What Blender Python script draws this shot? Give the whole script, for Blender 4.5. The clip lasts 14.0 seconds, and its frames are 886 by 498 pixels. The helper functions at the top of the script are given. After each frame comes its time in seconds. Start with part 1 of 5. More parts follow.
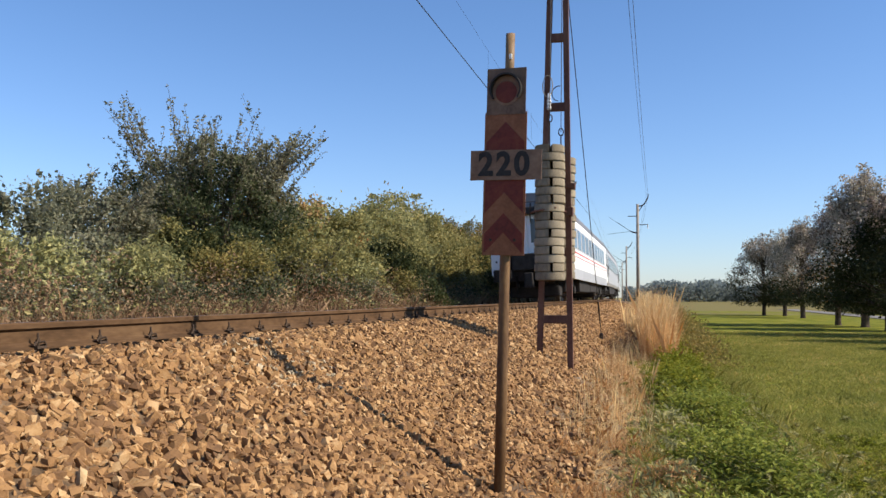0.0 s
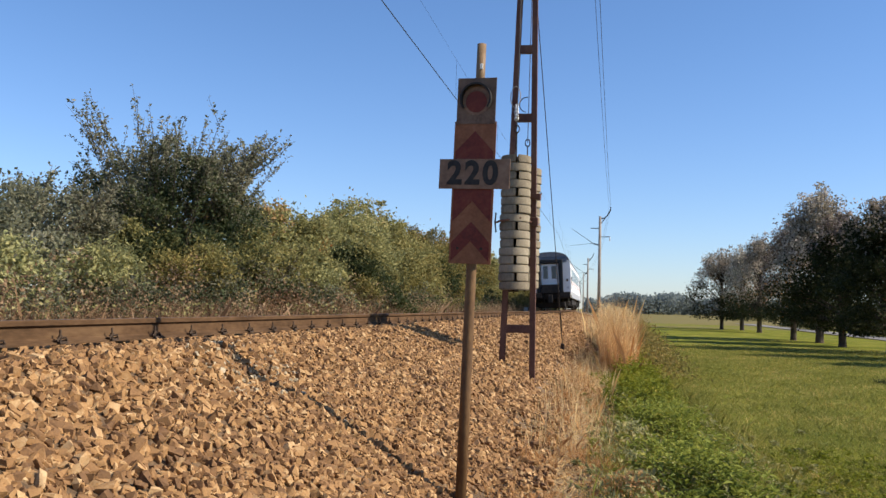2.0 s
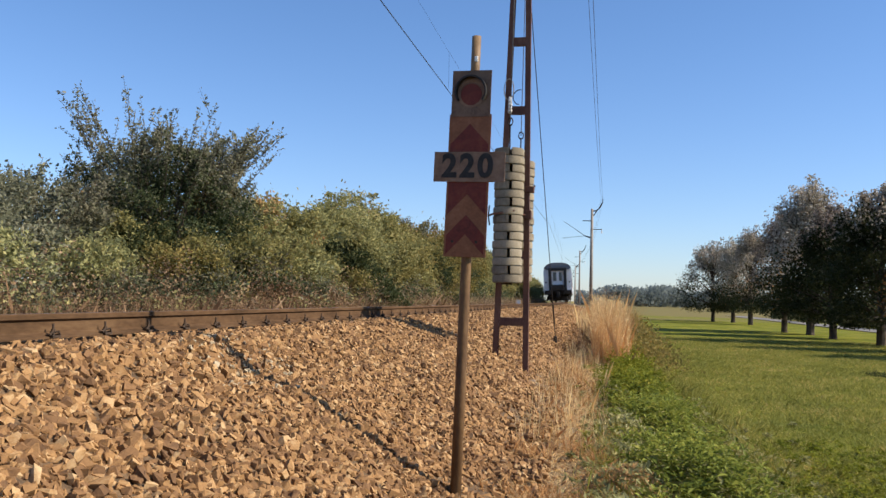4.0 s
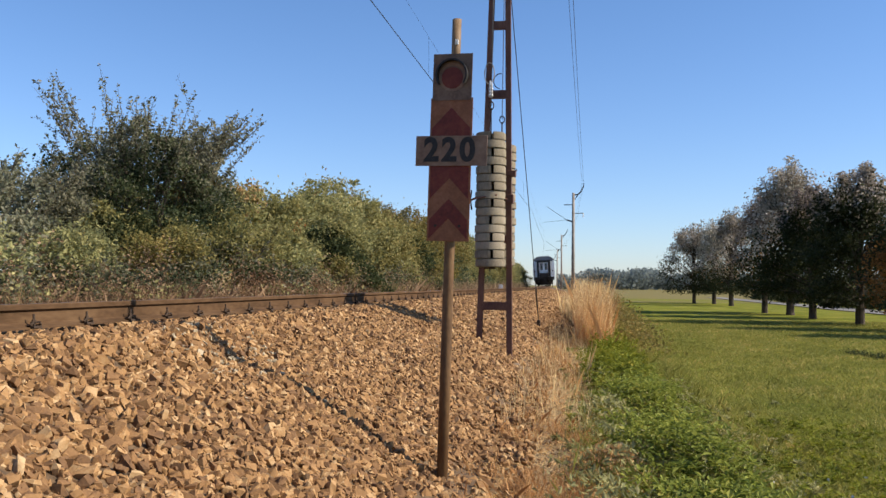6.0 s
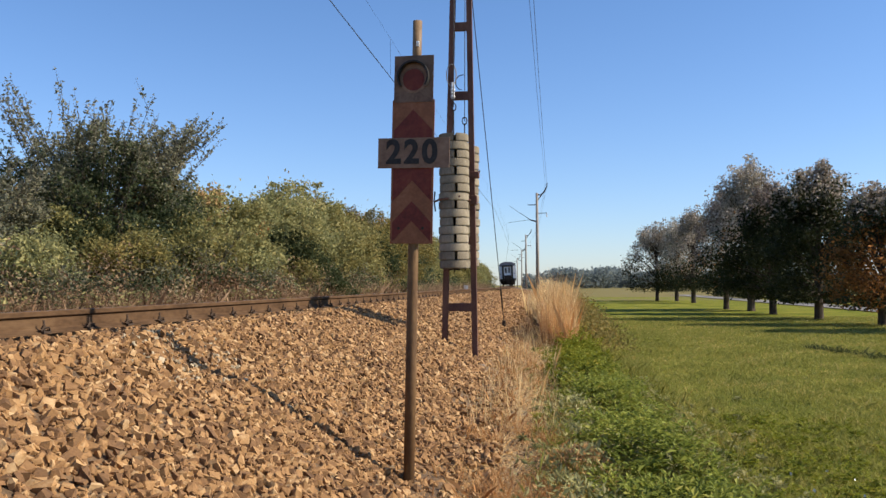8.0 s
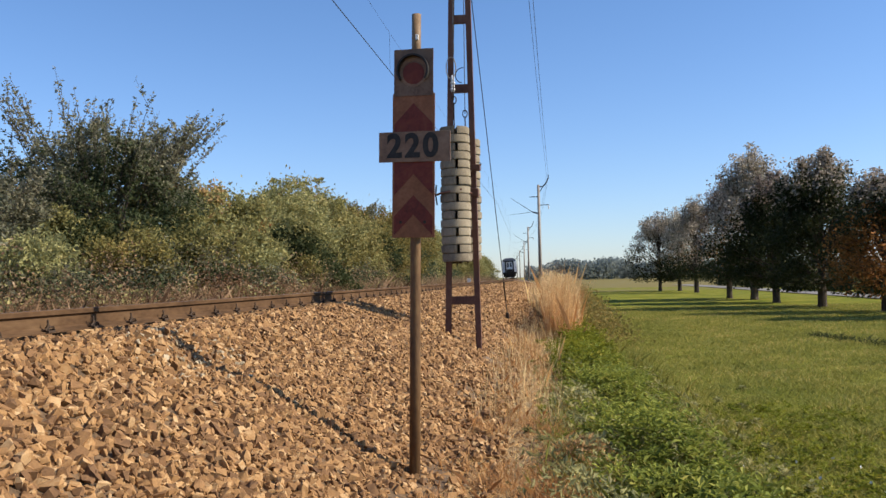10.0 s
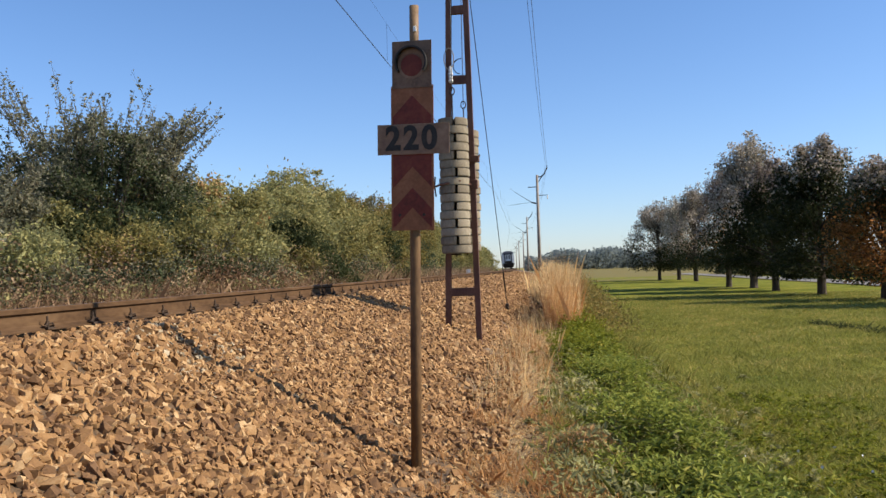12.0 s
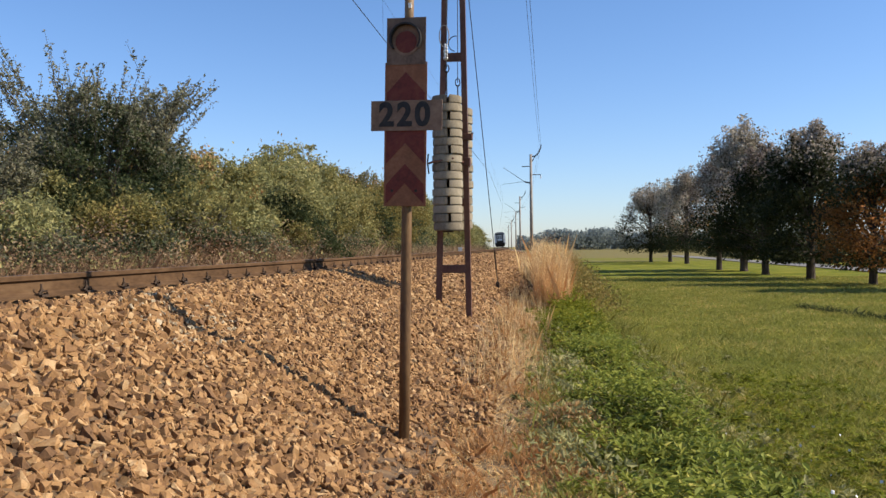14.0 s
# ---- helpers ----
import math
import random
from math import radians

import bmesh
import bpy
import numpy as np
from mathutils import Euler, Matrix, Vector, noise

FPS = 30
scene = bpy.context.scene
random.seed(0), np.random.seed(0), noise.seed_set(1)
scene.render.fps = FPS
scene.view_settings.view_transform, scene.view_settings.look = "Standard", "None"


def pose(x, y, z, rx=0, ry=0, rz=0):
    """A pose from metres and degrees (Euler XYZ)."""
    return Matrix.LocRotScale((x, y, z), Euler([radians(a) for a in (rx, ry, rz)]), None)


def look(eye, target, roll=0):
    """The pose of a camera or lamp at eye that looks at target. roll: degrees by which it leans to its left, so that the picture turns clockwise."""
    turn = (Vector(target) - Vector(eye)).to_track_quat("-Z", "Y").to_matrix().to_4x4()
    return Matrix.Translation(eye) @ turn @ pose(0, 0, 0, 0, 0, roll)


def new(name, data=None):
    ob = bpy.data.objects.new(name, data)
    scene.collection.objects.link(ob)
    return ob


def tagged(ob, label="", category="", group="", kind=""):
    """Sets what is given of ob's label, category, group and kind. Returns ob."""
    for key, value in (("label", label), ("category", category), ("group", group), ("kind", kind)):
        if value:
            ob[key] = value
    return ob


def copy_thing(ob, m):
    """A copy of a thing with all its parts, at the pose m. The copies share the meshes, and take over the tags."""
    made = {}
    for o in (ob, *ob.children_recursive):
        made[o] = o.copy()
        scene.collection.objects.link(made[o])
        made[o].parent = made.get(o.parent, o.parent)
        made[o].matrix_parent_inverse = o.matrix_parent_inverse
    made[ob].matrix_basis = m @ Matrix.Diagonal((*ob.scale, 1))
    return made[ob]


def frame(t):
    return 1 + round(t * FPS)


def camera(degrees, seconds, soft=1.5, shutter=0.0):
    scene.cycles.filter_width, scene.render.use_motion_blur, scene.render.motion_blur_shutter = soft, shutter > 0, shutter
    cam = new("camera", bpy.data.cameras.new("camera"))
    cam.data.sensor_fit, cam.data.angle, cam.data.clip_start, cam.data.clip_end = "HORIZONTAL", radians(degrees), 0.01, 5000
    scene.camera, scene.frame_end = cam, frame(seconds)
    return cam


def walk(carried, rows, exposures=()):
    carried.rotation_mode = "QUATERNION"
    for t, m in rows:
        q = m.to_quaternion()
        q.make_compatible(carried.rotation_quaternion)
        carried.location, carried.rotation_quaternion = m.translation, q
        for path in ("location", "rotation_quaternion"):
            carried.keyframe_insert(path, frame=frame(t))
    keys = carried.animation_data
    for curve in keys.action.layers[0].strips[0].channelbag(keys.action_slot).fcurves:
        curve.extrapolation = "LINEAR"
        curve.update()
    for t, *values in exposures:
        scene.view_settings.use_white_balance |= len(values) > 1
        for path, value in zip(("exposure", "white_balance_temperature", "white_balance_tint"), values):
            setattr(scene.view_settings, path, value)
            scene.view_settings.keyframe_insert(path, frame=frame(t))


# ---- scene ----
cam = camera(52.8, 14.0)

PATH = [
    (0, (0.008, -0.007, 1.59), (-0.462, 1.934, 1.696), 0.3),
    (0.5, (-0.005, -0.015, 1.587), (-0.465, 1.927, 1.716), 0.5),
    (1, (-0.011, -0.013, 1.588), (-0.455, 1.934, 1.696), 0.6),
    (1.5, (-0.018, -0.021, 1.593), (-0.437, 1.931, 1.715), 1.0),
    (2, (-0.018, -0.033, 1.585), (-0.407, 1.925, 1.71), 1.5),
    (4.5, (-0.051, -0.018, 1.591), (-0.409, 1.947, 1.696), 1.4),
    (5, (-0.054, -0.023, 1.587), (-0.389, 1.946, 1.689), 1.4),
    (5.5, (-0.052, -0.021, 1.582), (-0.385, 1.949, 1.674), 1.0),
    (6, (-0.055, -0.009, 1.579), (-0.386, 1.962, 1.657), 0.6),
    (6.5, (-0.068, 0.04, 1.598), (-0.364, 2.016, 1.686), 0.6),
    (7, (-0.06, 0.017, 1.599), (-0.305, 2.0, 1.689), 0.4),
    (7.5, (-0.052, 0.007, 1.587), (-0.305, 1.989, 1.674), 0.2),
    (8, (-0.05, 0.014, 1.588), (-0.303, 1.996, 1.669), -0.3),
    (8.5, (-0.043, 0.0, 1.584), (-0.3, 1.982, 1.657), -0.8),
    (11, (-0.056, 0.024, 1.59), (-0.321, 2.005, 1.651), -1.4),
    (11.5, (-0.04, -0.017, 1.572), (-0.33, 1.961, 1.624), -1.3),
    (12, (-0.059, 0.035, 1.601), (-0.316, 2.018, 1.647), -1.7),
    (12.5, (-0.037, -0.045, 1.611), (-0.23, 1.945, 1.645), -1.6),
    (13, (-0.036, -0.049, 1.593), (-0.208, 1.944, 1.57), -1.5),
    (13.5, (-0.038, -0.039, 1.588), (-0.247, 1.95, 1.584), -1.0),
    (14, (-0.035, -0.051, 1.586), (-0.276, 1.934, 1.582), -0.6),
]
walk(cam, [(t, look(eye, target, roll)) for t, eye, target, roll in PATH])

# ---- world, sun, exposure ----
SUN_AZ, SUN_EL = radians(90.8), radians(37.5)
world = bpy.data.worlds.new("sky")
scene.world = world
world.use_nodes = True
wn = world.node_tree
sky = wn.nodes.new("ShaderNodeTexSky")
sky.sky_type, sky.sun_disc = "NISHITA", False
sky.sun_elevation, sky.sun_rotation = SUN_EL, SUN_AZ
sky.air_density, sky.dust_density, sky.ozone_density = 1.0, 0.25, 3.0
tint = wn.nodes.new("ShaderNodeMix")
tint.data_type, tint.blend_type = "RGBA", "MULTIPLY"
tint.inputs[0].default_value = 1.0
up = wn.nodes.new("ShaderNodeSeparateXYZ")
wn.links.new(wn.nodes.new("ShaderNodeTexCoord").outputs["Generated"], up.inputs[0])
haze = wn.nodes.new("ShaderNodeValToRGB")
haze.color_ramp.elements[0].position, haze.color_ramp.elements[0].color = 0.0, (0.84, 0.92, 1.17, 1)
haze.color_ramp.elements[1].position, haze.color_ramp.elements[1].color = 0.3, (0.75, 0.92, 1.15, 1)
wn.links.new(up.outputs["Z"], haze.inputs[0])
wn.links.new(haze.outputs[0], tint.inputs[7])
wn.links.new(sky.outputs[0], tint.inputs[6])
wn.links.new(tint.outputs[2], wn.nodes["Background"].inputs[0])
wn.nodes["Background"].inputs[1].default_value = 0.1
sun = new("sun", bpy.data.lights.new("sun", "SUN"))
sun.data.energy, sun.data.angle, sun.data.color = 5.2, radians(0.55), (1.0, 0.9, 0.76)
sun.matrix_world = look((0, 0, 0), (-math.sin(SUN_AZ) * math.cos(SUN_EL), -math.cos(SUN_AZ) * math.cos(SUN_EL), -math.sin(SUN_EL)))
scene.view_settings.exposure = 0.55


# ---- materials ----
def material(name, colours, scale=8.0, rough=0.8, metal=0.0, bump=0.2, fine=60.0, vary="", vary_amount=0.5, leaf=0.0, stretch=(1, 1, 1), spec=0.3, detail=5.0):
    """colours: two to four linear colours along a noise ramp; vary: "island" or "object" adds a per-piece shift along the ramp."""
    m = bpy.data.materials.new(name)
    m.use_nodes = True
    nt = m.node_tree
    bsdf = nt.nodes["Principled BSDF"]
    link = nt.links.new
    co = nt.nodes.new("ShaderNodeTexCoord")
    mp = nt.nodes.new("ShaderNodeMapping")
    mp.inputs["Scale"].default_value = stretch
    link(co.outputs["Object"], mp.inputs[0])
    n1 = nt.nodes.new("ShaderNodeTexNoise")
    n1.inputs["Scale"].default_value, n1.inputs["Detail"].default_value = scale, detail
    n1.inputs["Roughness"].default_value = 0.65
    link(mp.outputs[0], n1.inputs["Vector"])
    n2 = nt.nodes.new("ShaderNodeTexNoise")
    n2.inputs["Scale"].default_value, n2.inputs["Detail"].default_value = fine, 3.0
    link(mp.outputs[0], n2.inputs["Vector"])
    mixn = nt.nodes.new("ShaderNodeMath")
    mixn.operation = "MULTIPLY_ADD"
    link(n2.outputs["Fac"], mixn.inputs[0])
    mixn.inputs[1].default_value = 0.35
    link(n1.outputs["Fac"], mixn.inputs[2])
    fac = mixn.outputs[0]
    base = 0.175
    if vary:
        r = nt.nodes.new("ShaderNodeNewGeometry").outputs["Random Per Island"] if vary == "island" else nt.nodes.new("ShaderNodeObjectInfo").outputs["Random"]
        a = nt.nodes.new("ShaderNodeMath")
        a.operation = "MULTIPLY_ADD"
        link(r, a.inputs[0])
        a.inputs[1].default_value = vary_amount
        link(fac, a.inputs[2])
        fac = a.outputs[0]
        base += vary_amount / 2
    sub = nt.nodes.new("ShaderNodeMapRange")
    sub.inputs["From Min"].default_value, sub.inputs["From Max"].default_value = 0.5 + base - 0.2 - vary_amount * 0.5 * bool(vary), 0.5 + base + 0.25 + vary_amount * 0.5 * bool(vary)
    link(fac, sub.inputs["Value"])
    ramp = nt.nodes.new("ShaderNodeValToRGB")
    els = ramp.color_ramp.elements
    while len(els) < len(colours):
        els.new(0.5)
    for i, c in enumerate(colours):
        els[i].position = i / (len(colours) - 1)
        els[i].color = (*c, 1)
    link(sub.outputs[0], ramp.inputs[0])
    link(ramp.outputs[0], bsdf.inputs["Base Color"])
    bsdf.inputs["Roughness"].default_value, bsdf.inputs["Metallic"].default_value = rough, metal
    bsdf.inputs["Specular IOR Level"].default_value = spec
    if bump:
        b = nt.nodes.new("ShaderNodeBump")
        b.inputs["Strength"].default_value, b.inputs["Distance"].default_value = bump, 0.02
        link(mixn.outputs[0], b.inputs["Height"])
        link(b.outputs[0], bsdf.inputs["Normal"])
    if leaf:
        tr = nt.nodes.new("ShaderNodeBsdfTranslucent")
        link(ramp.outputs[0], tr.inputs[0])
        mx = nt.nodes.new("ShaderNodeMixShader")
        mx.inputs[0].default_value = leaf
        link(bsdf.outputs[0], mx.inputs[1])
        link(tr.outputs[0], mx.inputs[2])
        link(mx.outputs[0], nt.nodes["Material Output"].inputs[0])
    return m


BALLAST_COLS = [(0.08, 0.042, 0.021), (0.2, 0.104, 0.042), (0.315, 0.174, 0.068), (0.52, 0.36, 0.19)]
M_STONE = material("ballast_stone", BALLAST_COLS, 14, 0.85, bump=0.35, fine=90, vary="island", vary_amount=0.9)
M_STONE_OB = material("ballast_stone_single", BALLAST_COLS, 14, 0.85, bump=0.35, fine=90, vary="object", vary_amount=0.9)
M_PALE = material("pale_stone", [(0.197, 0.154, 0.094), (0.315, 0.251, 0.161), (0.473, 0.379, 0.246)], 20, 0.85, bump=0.3, vary="island")
M_BED = material("ballast_bed", [(0.05, 0.034, 0.02), (0.13, 0.08, 0.042), (0.22, 0.14, 0.07)], 12, 0.95, bump=0.8, fine=55)
M_RAILSIDE = material("rusty_rail", [(0.047, 0.027, 0.014), (0.094, 0.053, 0.027), (0.14, 0.084, 0.043)], 5, 0.85, 0.0, 0.2, 45, stretch=(1, 0.25, 1), spec=0.08)
M_RAILTOP = material("worn_rail_head", [(0.13, 0.09, 0.06), (0.22, 0.165, 0.11)], 4, 0.42, 0.75, 0.05, 60, stretch=(1, 0.1, 1))
M_SLEEPER = material("sleeper_concrete", [(0.14, 0.1, 0.07), (0.24, 0.18, 0.13), (0.32, 0.27, 0.2)], 6, 0.9, bump=0.3)
M_BLACK = material("black_rubber", [(0.01, 0.009, 0.008), (0.024, 0.02, 0.017)], 12, 0.85, bump=0.15, spec=0.08)
M_GANGWAY = material("black_gangway_rubber", [(0.015, 0.017, 0.019), (0.033, 0.035, 0.039)], 6, 0.7, bump=0.1, spec=0.15)
M_CLIP = material("dark_iron_clip", [(0.022, 0.016, 0.012), (0.065, 0.042, 0.028)], 30, 0.7, 0.2, bump=0.2)
M_RAILCLIP = material("rusty_rail_clip", [(0.03, 0.02, 0.013), (0.075, 0.045, 0.026)], 30, 0.8, bump=0.2)
M_MAST = material("weathered_red_brown_steel", [(0.065, 0.028, 0.021), (0.115, 0.052, 0.036), (0.17, 0.085, 0.056)], 3.5, 0.6, 0.1, 0.15, 40, stretch=(1, 1, 0.4))
M_POST = material("rusty_post_steel", [(0.064, 0.032, 0.015), (0.136, 0.074, 0.032), (0.221, 0.137, 0.058)], 5, 0.62, 0.15, 0.2, 50, stretch=(1, 1, 0.3))
M_POSTTOP = material("ochre_post_paint", [(0.14, 0.086, 0.041), (0.197, 0.125, 0.066), (0.234, 0.159, 0.099)], 9, 0.6, bump=0.12)
M_WHITE = material("white_paint", [(0.6, 0.6, 0.58), (0.8, 0.8, 0.78)], 3, 0.5, bump=0.05)
M_SIGNRED = material("faded_sign_red", [(0.079, 0.013, 0.007), (0.138, 0.022, 0.012), (0.18, 0.043, 0.019)], 7, 0.5, bump=0.08, fine=45)
M_SIGNTAN = material("faded_sign_ochre", [(0.15, 0.053, 0.02), (0.222, 0.084, 0.035), (0.275, 0.117, 0.059)], 7, 0.5, bump=0.08, fine=45)
M_NUMTAN = material("faded_number_plate", [(0.123, 0.07, 0.045), (0.208, 0.124, 0.078), (0.257, 0.167, 0.11)], 7, 0.55, bump=0.08, fine=45)
M_SIGNBACK = material("dull_sign_brown", [(0.083, 0.047, 0.031), (0.147, 0.089, 0.057), (0.191, 0.122, 0.081)], 8, 0.5, bump=0.1)
M_SIGNBLACK = material("faded_black_paint", [(0.012, 0.011, 0.01), (0.04, 0.034, 0.03)], 14, 0.6, bump=0.05)
M_CONCRETE = material("weathered_concrete", [(0.123, 0.099, 0.07), (0.245, 0.203, 0.14), (0.352, 0.299, 0.219)], 5, 0.9, bump=0.35, fine=40, vary="object", vary_amount=0.35)
M_POLE = material("grey_pole_concrete", [(0.2, 0.17, 0.14), (0.33, 0.29, 0.25)], 3, 0.85, bump=0.2)
M_WIRE = material("dark_wire", [(0.03, 0.03, 0.033), (0.06, 0.06, 0.062)], 5, 0.5, 0.4, 0.0)
M_CERAMIC = material("insulator", [(0.5, 0.5, 0.5), (0.75, 0.74, 0.72)], 5, 0.3, bump=0.0)
M_COACH = material("white_coach_paint", [(0.72, 0.72, 0.71), (0.82, 0.82, 0.81)], 0.8, 0.4, bump=0.02, fine=8)
M_COACHGREY = material("grey_coach_paint", [(0.3, 0.31, 0.33), (0.4, 0.41, 0.43)], 0.8, 0.45, bump=0.02, fine=8)
M_COACHROOF = material("dark_grey_roof", [(0.102, 0.105, 0.119), (0.204, 0.207, 0.221)], 1.2, 0.6, bump=0.05)
M_COACHRED = material("red_stripe", [(0.45, 0.02, 0.03), (0.55, 0.035, 0.045)], 2, 0.45, bump=0.0)
M_UNDER = material("grimy_underframe", [(0.012, 0.011, 0.01), (0.04, 0.034, 0.03)], 4, 0.85, bump=0.2)
M_TYRE = material("worn_wheel_steel", [(0.05, 0.045, 0.04), (0.14, 0.12, 0.1)], 5, 0.5, 0.5, 0.1)
M_BARK = material("grey_brown_bark", [(0.03, 0.022, 0.016), (0.075, 0.055, 0.04), (0.13, 0.1, 0.075)], 7, 0.95, bump=0.7, stretch=(1, 1, 0.25))
M_TWIG = material("twig_bark", [(0.05, 0.038, 0.028), (0.13, 0.1, 0.075)], 9, 0.95, bump=0.2)
M_ASPHALT = material("pale_asphalt", [(0.149, 0.137, 0.122), (0.23, 0.21, 0.18)], 2, 0.9, bump=0.2)


def glass_material():
    m = bpy.data.materials.new("tinted_window_glass")
    m.use_nodes = True
    b = m.node_tree.nodes["Principled BSDF"]
    b.inputs["Base Color"].default_value = (0.035, 0.042, 0.055, 1)
    b.inputs["Roughness"].default_value = 0.08
    b.inputs["Specular IOR Level"].default_value = 0.6
    return m


M_GLASS = glass_material()


def leaves(name, cols, leaf=0.42, amount=0.5, scale=0.6):
    """Leaf material: differs from leaf to leaf, and from plant to plant in hue, depth and brightness."""
    m = material(name, cols, scale, 0.6, bump=0.0, fine=4, vary="island", vary_amount=amount, leaf=leaf, spec=0.12)
    nt = m.node_tree
    ramp = [n for n in nt.nodes if n.type == "VALTORGB"][0]
    fed = [k.to_socket for k in ramp.outputs[0].links]
    hsv = nt.nodes.new("ShaderNodeHueSaturation")
    rand = nt.nodes.new("ShaderNodeObjectInfo").outputs["Random"]
    for socket, lo, hi in (("Hue", 0.478, 0.514), ("Saturation", 1.02, 0.76), ("Value", 0.88, 1.45)):
        r = nt.nodes.new("ShaderNodeMapRange")
        r.inputs["To Min"].default_value, r.inputs["To Max"].default_value = lo, hi
        nt.links.new(rand, r.inputs["Value"])
        nt.links.new(r.outputs[0], hsv.inputs[socket])
    nt.links.new(ramp.outputs[0], hsv.inputs["Color"])
    for socket in fed:
        nt.links.new(hsv.outputs[0], socket)
    return m


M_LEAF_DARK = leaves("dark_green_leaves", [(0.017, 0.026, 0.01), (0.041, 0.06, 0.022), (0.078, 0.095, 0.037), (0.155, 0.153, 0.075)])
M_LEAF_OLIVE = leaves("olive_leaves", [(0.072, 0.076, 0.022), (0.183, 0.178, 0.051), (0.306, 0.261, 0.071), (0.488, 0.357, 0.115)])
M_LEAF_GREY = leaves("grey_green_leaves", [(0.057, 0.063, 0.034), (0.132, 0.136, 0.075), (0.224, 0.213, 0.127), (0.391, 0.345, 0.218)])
M_LEAF_RUST = leaves("rust_leaves", [(0.099, 0.058, 0.02), (0.231, 0.123, 0.033), (0.363, 0.182, 0.042), (0.495, 0.264, 0.075)])
M_LEAF_MEADOW = leaves("bright_weed_leaves", [(0.063, 0.092, 0.01), (0.149, 0.191, 0.02), (0.259, 0.29, 0.034), (0.517, 0.427, 0.076)])
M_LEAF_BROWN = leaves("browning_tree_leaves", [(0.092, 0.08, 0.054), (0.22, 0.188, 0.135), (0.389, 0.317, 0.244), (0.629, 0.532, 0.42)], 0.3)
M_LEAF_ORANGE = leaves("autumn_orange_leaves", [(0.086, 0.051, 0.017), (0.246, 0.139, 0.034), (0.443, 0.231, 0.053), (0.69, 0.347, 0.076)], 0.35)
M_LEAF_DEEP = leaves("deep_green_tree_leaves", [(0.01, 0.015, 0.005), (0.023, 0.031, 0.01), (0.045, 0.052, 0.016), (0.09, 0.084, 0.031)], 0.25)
M_DRY = leaves("dry_grass", [(0.244, 0.141, 0.043), (0.457, 0.272, 0.087), (0.63, 0.404, 0.143), (0.771, 0.545, 0.233)], 0.45)
M_DRYWEED = leaves("dry_brown_weeds", [(0.082, 0.05, 0.027), (0.181, 0.114, 0.055), (0.296, 0.197, 0.093), (0.56, 0.425, 0.242)], 0.3)
M_GRASS = leaves("meadow_grass", [(0.09, 0.108, 0.016), (0.2, 0.212, 0.032), (0.32, 0.297, 0.052), (0.66, 0.45, 0.14)], 0.4)
# Distance haze is put into these leaf colours: paler and bluer than near leaves.
M_FAR_HAZED = leaves("far_wood_leaves_hazed", [(0.106, 0.133, 0.143), (0.174, 0.207, 0.194), (0.258, 0.279, 0.242)], 0.6, 0.6, 0.02)


